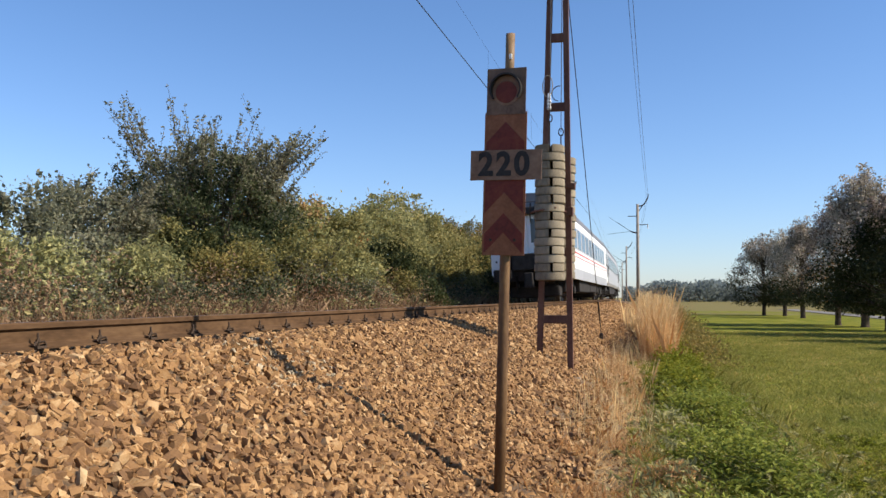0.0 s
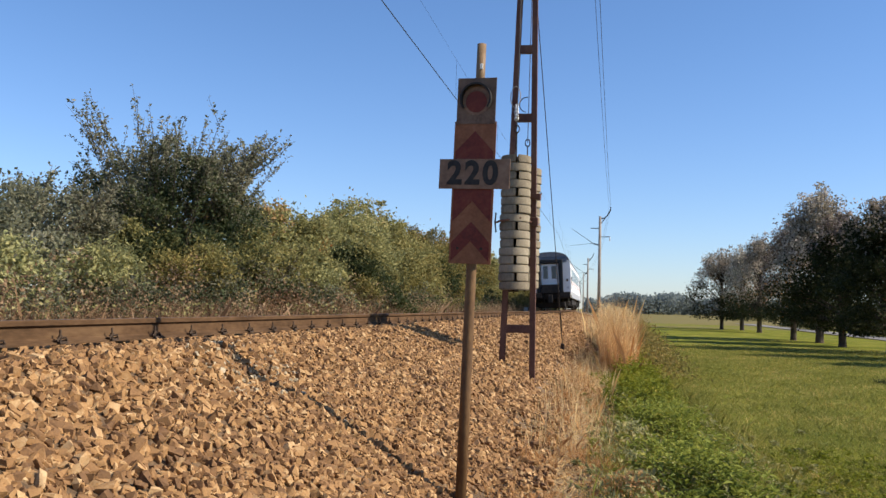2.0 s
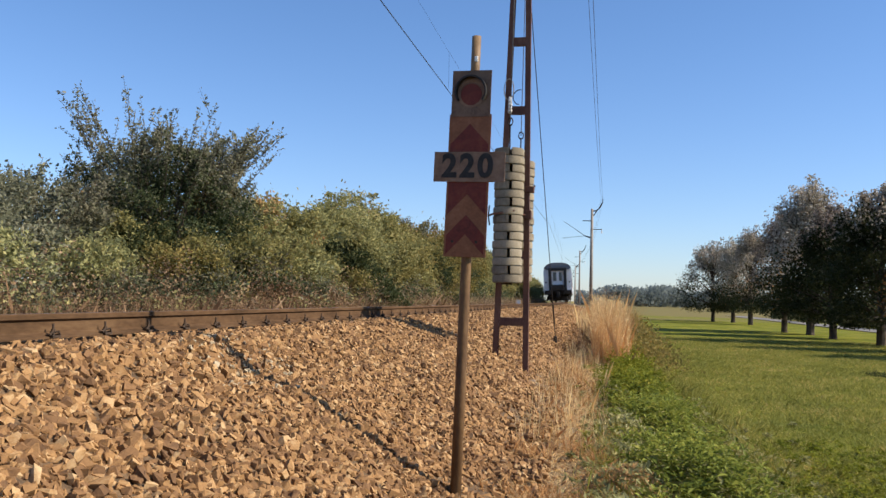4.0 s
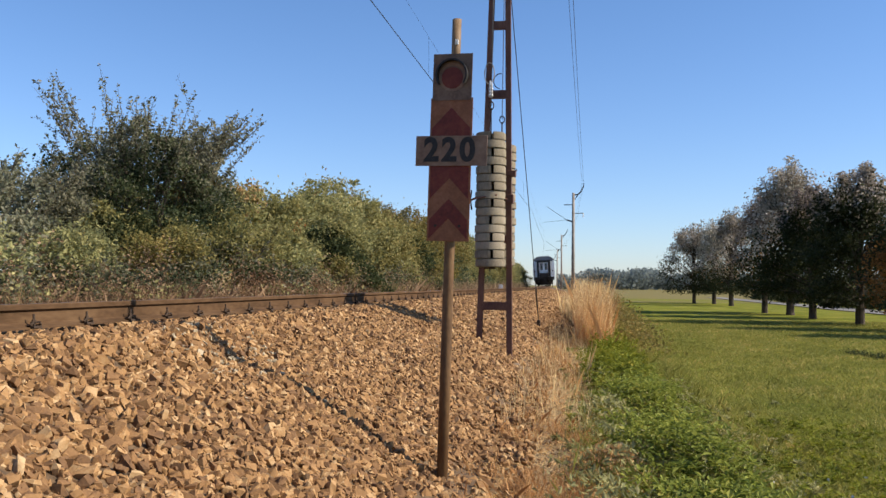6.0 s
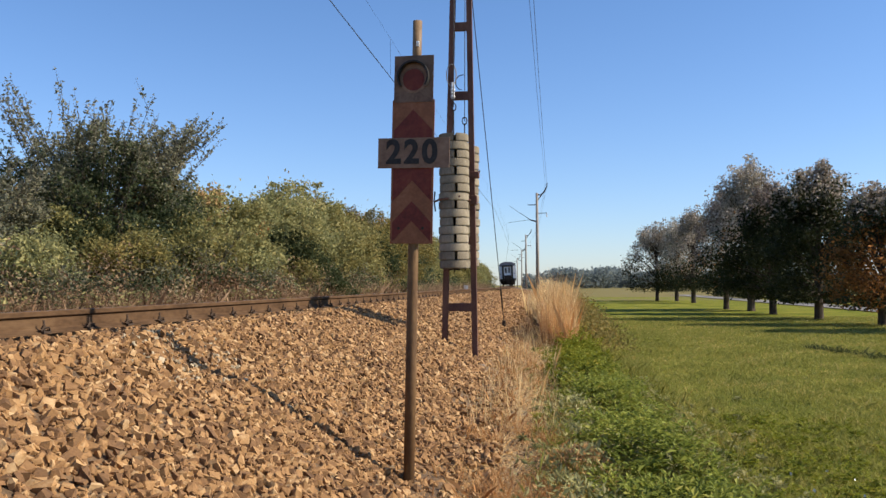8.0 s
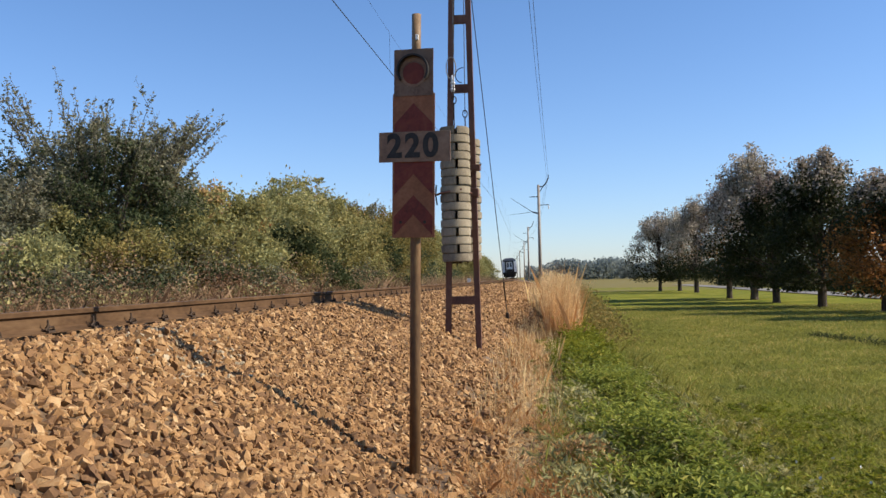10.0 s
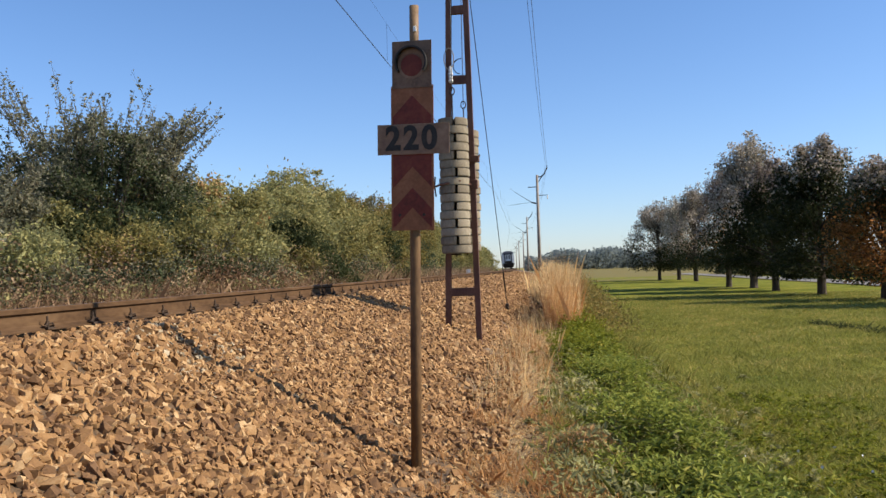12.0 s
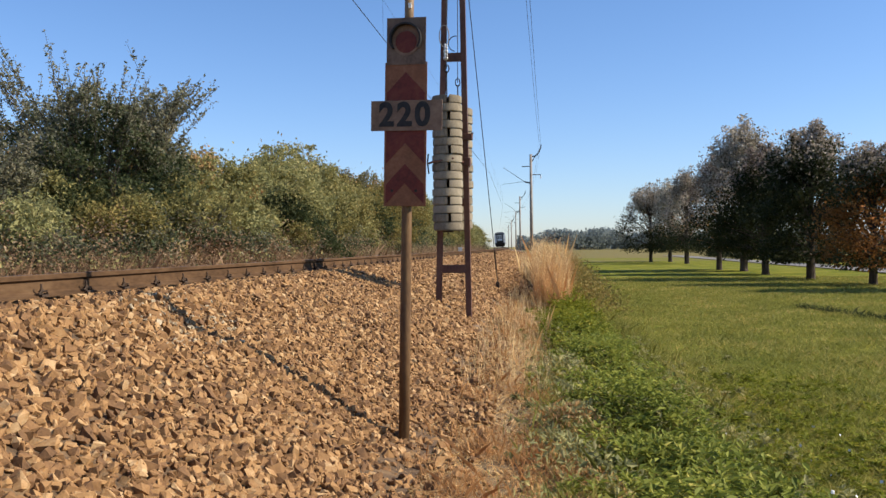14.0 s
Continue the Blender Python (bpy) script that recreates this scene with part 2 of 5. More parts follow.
def ground_material():
    """Meadow turf, turning to trodden dry earth beside the ballast and to straw-coloured stubble far off."""
    m = material("meadow_turf", [(0.068, 0.08, 0.013), (0.128, 0.142, 0.019), (0.196, 0.187, 0.032), (0.308, 0.237, 0.056)], 0.5, 0.95, bump=0.6, fine=22, detail=8, spec=0.03)
    nt = m.node_tree
    link = nt.links.new
    bsdf = nt.nodes["Principled BSDF"]
    turf = bsdf.inputs["Base Color"].links[0].from_socket
    co = nt.nodes.new("ShaderNodeTexCoord")
    sep = nt.nodes.new("ShaderNodeSeparateXYZ")
    link(co.outputs["Object"], sep.inputs[0])
    n = nt.nodes.new("ShaderNodeTexNoise")
    n.inputs["Scale"].default_value, n.inputs["Detail"].default_value = 1.3, 6
    link(co.outputs["Object"], n.inputs["Vector"])
    edge = nt.nodes.new("ShaderNodeMath")
    edge.operation = "MULTIPLY_ADD"
    link(n.outputs["Fac"], edge.inputs[0])
    edge.inputs[1].default_value = -2.2
    link(sep.outputs["X"], edge.inputs[2])
    r = nt.nodes.new("ShaderNodeMapRange")
    r.inputs["From Min"].default_value, r.inputs["From Max"].default_value = -1.2, -0.3
    link(edge.outputs[0], r.inputs["Value"])
    dirt = nt.nodes.new("ShaderNodeValToRGB")
    dirt.color_ramp.elements[0].color, dirt.color_ramp.elements[1].color = (0.13, 0.09, 0.05, 1), (0.3, 0.22, 0.13, 1)
    n3 = nt.nodes.new("ShaderNodeTexNoise")
    n3.inputs["Scale"].default_value, n3.inputs["Detail"].default_value = 9, 6
    link(co.outputs["Object"], n3.inputs["Vector"])
    link(n3.outputs["Fac"], dirt.inputs[0])
    mix = nt.nodes.new("ShaderNodeMix")
    mix.data_type = "RGBA"
    link(r.outputs[0], mix.inputs[0])
    link(dirt.outputs[0], mix.inputs[6])
    link(turf, mix.inputs[7])
    far = nt.nodes.new("ShaderNodeMath")
    far.operation = "MULTIPLY_ADD"
    n4 = nt.nodes.new("ShaderNodeTexNoise")
    n4.inputs["Scale"].default_value, n4.inputs["Detail"].default_value = 0.05, 5
    wide = nt.nodes.new("ShaderNodeMapping")
    wide.inputs["Scale"].default_value = (0.35, 1.0, 1.0)
    link(co.outputs["Object"], wide.inputs[0])
    link(wide.outputs[0], n4.inputs["Vector"])
    link(n4.outputs["Fac"], far.inputs[0])
    far.inputs[1].default_value = 150
    link(sep.outputs["Y"], far.inputs[2])
    fr = nt.nodes.new("ShaderNodeMapRange")
    fr.inputs["From Min"].default_value, fr.inputs["From Max"].default_value = 166, 186
    link(far.outputs[0], fr.inputs["Value"])
    mix2 = nt.nodes.new("ShaderNodeMix")
    mix2.data_type = "RGBA"
    link(fr.outputs[0], mix2.inputs[0])
    link(mix.outputs[2], mix2.inputs[6])
    mix2.inputs[7].default_value = (0.175, 0.148, 0.06, 1)
    link(mix2.outputs[2], bsdf.inputs["Base Color"])
    return m


M_GROUND = ground_material()


# ---- mesh helpers ----
def link_mesh(name, me, mat, parent=None, label=""):
    ob = new(name, me)
    if mat:
        me.materials.append(mat)
    ob.parent = parent
    if label:
        ob["label"] = label
    return ob


def part(name, bm, mat, parent=None, label="", smooth=False):
    """Links a bmesh as one mesh object under a thing."""
    me = bpy.data.meshes.new(name)
    bm.normal_update()
    bm.to_mesh(me)
    bm.free()
    if smooth:
        for p in me.polygons:
            p.use_smooth = True
    return link_mesh(name, me, mat, parent, label)


def bulk(name, verts, faces, mat, parent=None, label=""):
    """A large mesh from arrays, all faces with the same number of corners."""
    me = bpy.data.meshes.new(name)
    verts, faces = np.asarray(verts, dtype=np.float32), np.asarray(faces, dtype=np.int32)
    me.vertices.add(len(verts))
    me.vertices.foreach_set("co", verts.ravel())
    me.loops.add(faces.size)
    me.loops.foreach_set("vertex_index", faces.ravel())
    me.polygons.add(len(faces))
    me.polygons.foreach_set("loop_start", np.arange(0, faces.size, faces.shape[1], dtype=np.int32))
    me.update(calc_edges=True)
    me.shade_flat()
    return link_mesh(name, me, mat, parent, label)


def box(bm, lo, hi, bevel=0.0, m=None):
    r = bmesh.ops.create_cube(bm, size=1.0)
    vs = r["verts"]
    for v in vs:
        v.co = Vector([lo[i] + (v.co[i] + 0.5) * (hi[i] - lo[i]) for i in range(3)])
    if bevel:
        es = list({e for v in vs for e in v.link_edges})
        vs = list({v for v in vs} | {v for f in bmesh.ops.bevel(bm, geom=es, offset=bevel, segments=2, affect="EDGES", profile=0.6)["faces"] for v in f.verts})
    if m is not None:
        for v in vs:
            if v.is_valid:
                v.co = m @ v.co
    return bm


def solid(lo, hi, bevel=0.0, m=None):
    return box(bmesh.new(), lo, hi, bevel, m)


def tube(bm, pts, radii, n=8, caps=True):
    """A round bar along points."""
    pts = [Vector(p) for p in pts]
    rings = []
    for i, p in enumerate(pts):
        d = (pts[min(i + 1, len(pts) - 1)] - pts[max(i - 1, 0)]).normalized()
        a = d.orthogonal().normalized() if abs(d.z) > 0.95 else d.cross(Vector((0, 0, 1))).normalized()
        b = d.cross(a)
        r = radii[i] if isinstance(radii, (list, tuple)) else radii
        rings.append([bm.verts.new(p + r * (math.cos(k * math.tau / n) * a + math.sin(k * math.tau / n) * b)) for k in range(n)])
    for r0, r1 in zip(rings, rings[1:]):
        for k in range(n):
            bm.faces.new((r0[k], r0[(k + 1) % n], r1[(k + 1) % n], r1[k]))
    if caps:
        bm.faces.new(rings[0][::-1])
        bm.faces.new(rings[-1])
    return bm


def bar(pts, radii, n=8):
    return tube(bmesh.new(), pts, radii, n)


def prism(outline, y0, y1, plane="xz"):
    """A flat outline given thickness along the axis that it leaves out."""
    bm = bmesh.new()

    def put(a, b, c):
        return (a, c, b) if plane == "xz" else ((a, b, c) if plane == "xy" else (c, a, b))
    lo = [bm.verts.new(put(a, b, y0)) for a, b in outline]
    hi = [bm.verts.new(put(a, b, y1)) for a, b in outline]
    bm.faces.new(lo)
    bm.faces.new(hi[::-1])
    k = len(lo)
    for i in range(k):
        bm.faces.new((lo[(i + 1) % k], lo[i], hi[i], hi[(i + 1) % k]))
    bmesh.ops.recalc_face_normals(bm, faces=bm.faces)
    return bm


def thing(name, label, category, group="", kind="", at=None):
    ob = new(name)
    ob.empty_display_size = 0.1
    if at is not None:
        ob.matrix_world = at
    return tagged(ob, label, category, group, kind)


rng = np.random.default_rng(7)


def leaf_quads(P, size, up=0.3, slim=0.55, jitter=0.35):
    """Four-cornered leaves with random turn at the points P."""
    n = len(P)
    d = rng.normal(size=(n, 3))
    d[:, 2] = d[:, 2] * 0.7 + up
    d /= np.linalg.norm(d, axis=1)[:, None]
    s = rng.normal(size=(n, 3))
    s -= (s * d).sum(1)[:, None] * d
    s /= np.linalg.norm(s, axis=1)[:, None]
    nn = np.cross(d, s)
    L = (size * (1 + jitter * rng.normal(size=n)).clip(0.4, 1.5))[:, None]
    V = np.stack([P, P + d * L * 0.5 + s * L * slim * 0.5 + nn * L * 0.1, P + d * L, P + d * L * 0.5 - s * L * slim * 0.5 + nn * L * 0.1], 1).reshape(-1, 3)
    return V, np.arange(4 * n).reshape(n, 4)


def blades(P, height, width, lean=0.3, jitter=0.35):
    """Three-cornered grass blades that stand on the points P, bent once."""
    n = len(P)
    a = rng.uniform(0, math.tau, n)
    w = np.stack([np.cos(a), np.sin(a), np.zeros(n)], 1)
    h = (height * (1 + jitter * rng.normal(size=n)).clip(0.3, 2))[:, None]
    tip = rng.normal(size=(n, 3)) * lean
    tip[:, 2] = 1
    tip *= h
    mid = tip * np.array([0.35, 0.35, 0.55])
    wd = (np.ones(n) * width)[:, None] if np.isscalar(width) else width[:, None]
    V = np.stack([P - w * wd / 2, P + w * wd / 2, P + mid + w * wd * 0.4, P + tip, P + mid - w * wd * 0.4], 1).reshape(-1, 3)
    return V, np.arange(5 * n).reshape(n, 5)


# ---- the lie of the land ----
TRACK_X, BEND_Y, BEND_END, BEND_R, RAIL_TOP, CANT = -4.56, 45.0, 136.0, 1500.0, 1.416, 3.2
CROSS_U = [-2500, -60, -8, -5, -3.4, -1.9, -1.55, 0.6, 1.28, 2.4, 3.5, 4.2, 5.2, 7, 60, 3000]
CROSS_Z = [0.5, 0.4, 0.5, 0.65, 0.72, 0.98, 1.07, 1.183, 1.203, 0.645, 0.09, 0.03, 0.0, 0.0, 0.0, 0.0]


def track_x(y):
    y = np.asarray(y, dtype=float)
    bent = np.clip(y, BEND_Y, BEND_END) - BEND_Y
    return TRACK_X - bent ** 2 / (2 * BEND_R) - np.clip(y - BEND_END, 0, 300) * (BEND_END - BEND_Y) / BEND_R


def cross(u, y):
    """The height of the ground u metres beside the line; the bank has slumped by the sign and fills out farther along."""
    f = np.clip((np.asarray(y, dtype=float) - 7.5) / 5.0, 0, 1)
    slump = np.exp(-((np.asarray(y, dtype=float) - 6.8) / 1.7) ** 2) * np.interp(u, [1.28, 1.42, 1.67, 1.8, 2.1, 2.45, 2.84, 3.2, 3.5, 4.0], [0, 0.06, -0.05, -0.05, 0.017, -0.01, -0.058, -0.09, -0.04, 0])
    return slump + np.interp(u, CROSS_U, CROSS_Z) + np.interp(u, [1.28, 2.2, 2.8, 3.3, 4.0, 4.6], [0, 0.17, 0.25, 0.23, 0.1, 0]) * f * f * (3 - 2 * f) * (1 + 0.9 * np.clip((np.asarray(y, dtype=float) - 14.5) / 6.0, 0, 1))


def ground_z(x, y):
    return cross(np.asarray(x) - track_x(y), y)


def beside(s, u=0.0, z=0.0):
    """The upright pose beside the line at the way s, u metres to the right of its middle, z over the rails."""
    turn = (min(max(s, BEND_Y), BEND_END) - BEND_Y) / BEND_R
    return pose(float(track_x(s)), s, RAIL_TOP, 0, 0, math.degrees(turn)) @ pose(u, 0, z)


def on_track(s, u=0.0, z=0.0):
    """The pose on the canted track: the outer rail is the higher one."""
    return beside(s, 0.7525) @ pose(0, 0, 0, 0, -CANT, 0) @ pose(u - 0.7525, 0, z)


# ---- ground, ballast bed, road ----
def strip(name, us, ys, lift, mat, rough=0.0):
    """A sheet that follows the line, over the cross-section's heights."""
    us, ys = np.array(us, dtype=float), np.array(ys, dtype=float)
    U, Y = np.meshgrid(us, ys)
    X = track_x(Y) + U
    Z = cross(U, Y) + lift
    if rough:
        Z = Z + rough * rng.normal(size=Z.shape)
    V = np.stack([X, Y, Z], -1).reshape(-1, 3)
    k = len(us)
    i, j = np.meshgrid(np.arange(len(ys) - 1), np.arange(k - 1), indexing="ij")
    a = (i * k + j).ravel()
    F = np.stack([a, a + 1, a + k + 1, a + k], 1)
    return bulk(name, V, F, mat)


near = np.arange(-30, 60, 0.5)
far = [60, 70, 80, 95, 110, 130, 150, 175, 200, 230, 260, 300, 340, 380, 420, 700, 1200, 2600]
ground = strip("ground", sorted(set(CROSS_U) | set(np.arange(1.3, 3.5, 0.15)) | set(np.arange(3.5, 14, 0.5)) | {20, 30, 120, 300, 800, -20, -120, -400}), [-900, -200, -60, *near, *far], -0.04, M_GROUND, 0.012)
tagged(ground, "green mown meadow with bare dry earth beside the ballast", "ground", kind="structure")
bed = strip("ballast", [-1.9, -1.55, -0.6, 0, 0.6, 1.28, 1.42, 1.55, 1.67, 1.8, 2.1, 2.45, 2.84, 3.2, 3.5, 3.62], [-30, *np.arange(-10, 60, 0.4), *far[:-3]], 0.0, M_BED, 0.008)
tagged(bed, "rusty tan crushed stone ballast bank under the rails", "ballast", kind="structure")
road = part("road", prism([(20.4, -60), (20.2, 55), (18.9, 135), (16.3, 135), (17.3, 55), (17.5, -60)], 0.0, 0.02, "xy"), M_ASPHALT)
tagged(road, "pale grey asphalt lane behind the row of trees", "road", kind="structure")


# ---- crushed stone ----
def stone_mesh(seed):
    r = random.Random(seed)
    bm = bmesh.new()
    flat = r.uniform(0.45, 0.8)
    for sx in (-1, 1):
        for sy in (-1, 1):
            for sz in (-1, 1):
                if r.random() < 0.9:
                    bm.verts.new((0.78 * sx * r.uniform(0.55, 1.25), 0.62 * sy * r.uniform(0.5, 1.2), flat * 0.66 * sz * r.uniform(0.45, 1.2)))
    for _ in range(2):
        a = r.uniform(0, math.tau)
        bm.verts.new((1.05 * math.cos(a), 0.85 * math.sin(a), r.uniform(-0.2, 0.2)))
    bmesh.ops.convex_hull(bm, input=bm.verts)
    for v in [v for v in bm.verts if not v.link_faces]:
        bm.verts.remove(v)
    bmesh.ops.triangulate(bm, faces=bm.faces)
    bm.verts.index_update()
    V = np.array([v.co[:] for v in bm.verts])
    F = np.array([[v.index for v in f.verts] for f in bm.faces])
    bm.free()
    return V, F


STONES = [stone_mesh(40 + i) for i in range(14)]


def turns(n):
    q = rng.normal(size=(n, 4))
    q[:, :3] *= 0.8
    q /= np.linalg.norm(q, axis=1)[:, None]
    x, y, z, w = q.T
    return np.stack([1 - 2 * (y * y + z * z), 2 * (x * y - z * w), 2 * (x * z + y * w), 2 * (x * y + z * w), 1 - 2 * (x * x + z * z), 2 * (y * z - x * w),
                     2 * (x * z - y * w), 2 * (y * z + x * w), 1 - 2 * (x * x + y * y)], 1).reshape(n, 3, 3)


def scatter_stones(name, P, size, mat, label):
    VS, FS, base = [], [], 0
    kind = rng.integers(0, len(STONES), len(P))
    for k, (SV, SF) in enumerate(STONES):
        Q = P[kind == k]
        R = turns(len(Q))
        sz = size * np.exp(0.3 * rng.normal(size=len(Q))).clip(0.45, 1.9)
        W = np.einsum("nij,vj->nvi", R, SV) * sz[:, None, None] + Q[:, None, :]
        VS.append(W.reshape(-1, 3))
        FS.append((SF[None] + (np.arange(len(Q)) * len(SV))[:, None, None] + base).reshape(-1, 3))
        base += W.shape[0] * W.shape[1]
    return tagged(bulk(name, np.concatenate(VS), np.concatenate(FS), mat, bed), label, kind="stuff")


def stone_places(y0, y1, per, u0=0.845, u1=4.0):
    n = int((y1 - y0) * (u1 - u0) * per)
    U, Y = rng.uniform(u0, u1, n), rng.uniform(y0, y1, n)
    keep = (U < 3.5 + 0.2 * np.sin(Y * 1.7) + 0.12 * np.sin(Y * 4.1) + 0.12 * rng.normal(size=n)) | (rng.random(n) < 0.1)
    U, Y = U[keep], Y[keep]
    return np.stack([track_x(Y) + U, Y, cross(U, Y) + rng.uniform(-0.012, 0.022, len(U))], 1)


scatter_stones("crushed_stone", stone_places(2.2, 12, 950), 0.031, M_STONE, "rusty tan crushed stones, near bank")
scatter_stones("crushed_stone", stone_places(12, 28, 560), 0.035, M_STONE, "rusty tan crushed stones")
scatter_stones("crushed_stone", stone_places(28, 75, 130), 0.055, M_STONE, "rusty tan crushed stones farther along")
scatter_stones("crushed_stone", stone_places(2.2, 40, 60, -0.55, 0.6), 0.04, M_STONE, "crushed stones between the rails")
n = 7000
U, Y = rng.uniform(3.5, 4.75, n), rng.uniform(3.0, 40, n)
P = np.stack([track_x(Y) + U, Y, cross(U, Y) - 0.01], 1)
scatter_stones("loose_stone", P[rng.random(n) < 1.15 - 0.8 * (U - 3.5)], 0.017, M_STONE, "loose stones strewn over the dry earth")
n = 210
Y = 6.65 + 0.4 * rng.normal(size=n)
U = 1.58 + 0.2 * rng.normal(size=n)
scatter_stones("pale_stone", np.stack([TRACK_X + U, Y, cross(U, Y) + 0.025], 1), 0.018, M_PALE, "pale grey chippings spilled on the ballast")


# ---- track ----
RAIL_OUTLINE = [(-0.075, 0), (0.075, 0), (0.075, 0.012), (0.03, 0.03), (0.009, 0.045), (0.009, 0.118), (0.034, 0.132), (0.036, 0.16), (0.03, 0.17), (0.018, 0.172),
                (-0.018, 0.172), (-0.03, 0.17), (-0.036, 0.16), (-0.034, 0.132), (-0.009, 0.118), (-0.009, 0.045), (-0.03, 0.03), (-0.075, 0.012)]


def rail(u0):
    ss = [-30, 0, 30, *range(35, 420, 6)]
    V, F, T = [], [], []
    k = len(RAIL_OUTLINE)
    for s in ss:
        m = on_track(s, u0, -0.172)
        V += [(m @ Vector((a, 0, b)))[:] for a, b in RAIL_OUTLINE]
    for i in range(len(ss) - 1):
        F += [(i * k + j, i * k + (j + 1) % k, (i + 1) * k + (j + 1) % k, (i + 1) * k + j) for j in range(k)]
    ob = bulk("rail", V, F, M_RAILSIDE)
    ob.data.materials.append(M_RAILTOP)
    ob.data.polygons.foreach_set("material_index", [1 if f % k in (8, 9, 10) else 0 for f in range(len(F))])
    return tagged(ob, "rust-brown steel rail with a worn shiny head", "rail", "rails of the line", "")


near_rail, far_rail = rail(0.7525), rail(-0.7525)


def sleeper():
    bm = bmesh.new()
    box(bm, (-1.25, -0.13, -0.4), (1.25, 0.13, -0.24), 0.02)
    return bm


sleeper_thing = part("sleeper", sleeper(), M_SLEEPER)
tagged(sleeper_thing, "concrete sleeper sunk in the ballast", "sleeper", "sleepers of the line")


def clip(outer):
    """A rail clip: bent spring, bolt and washer on the rail foot."""
    bm = bmesh.new()
    x0, x1 = sorted((0.03 * outer, 0.1 * outer))
    box(bm, (x0, -0.045, -0.166), (x1, 0.045, -0.15))
    tube(bm, [(0.07 * outer, 0.0, -0.16), (0.07 * outer, 0.0, -0.07)], 0.008, 6)
    tube(bm, [(0.07 * outer, 0.0, -0.125), (0.07 * outer, 0.0, -0.108)], 0.015, 6)
    for sy in (-1, 1):
        tube(bm, [(0.045 * outer, 0.05 * sy, -0.15), (0.085 * outer, 0.055 * sy, -0.142), (0.09 * outer, 0.035 * sy, -0.125), (0.06 * outer, 0.016 * sy, -0.128)], 0.008, 5)
    return bm


clip_mesh = None
for i in range(118):
    s = 2.9 + 0.632 * i
    m = on_track(s)
    if i:
        copy_thing(sleeper_thing, m)
    else:
        sleeper_thing.matrix_world = m
    ob = part("rail_clip", clip(1), M_RAILCLIP, near_rail, "rusty iron rail clip") if clip_mesh is None else link_mesh("rail_clip", clip_mesh, None, near_rail)
    clip_mesh = ob.data
    ob.matrix_world = on_track(s, 0.7525, 0.0)



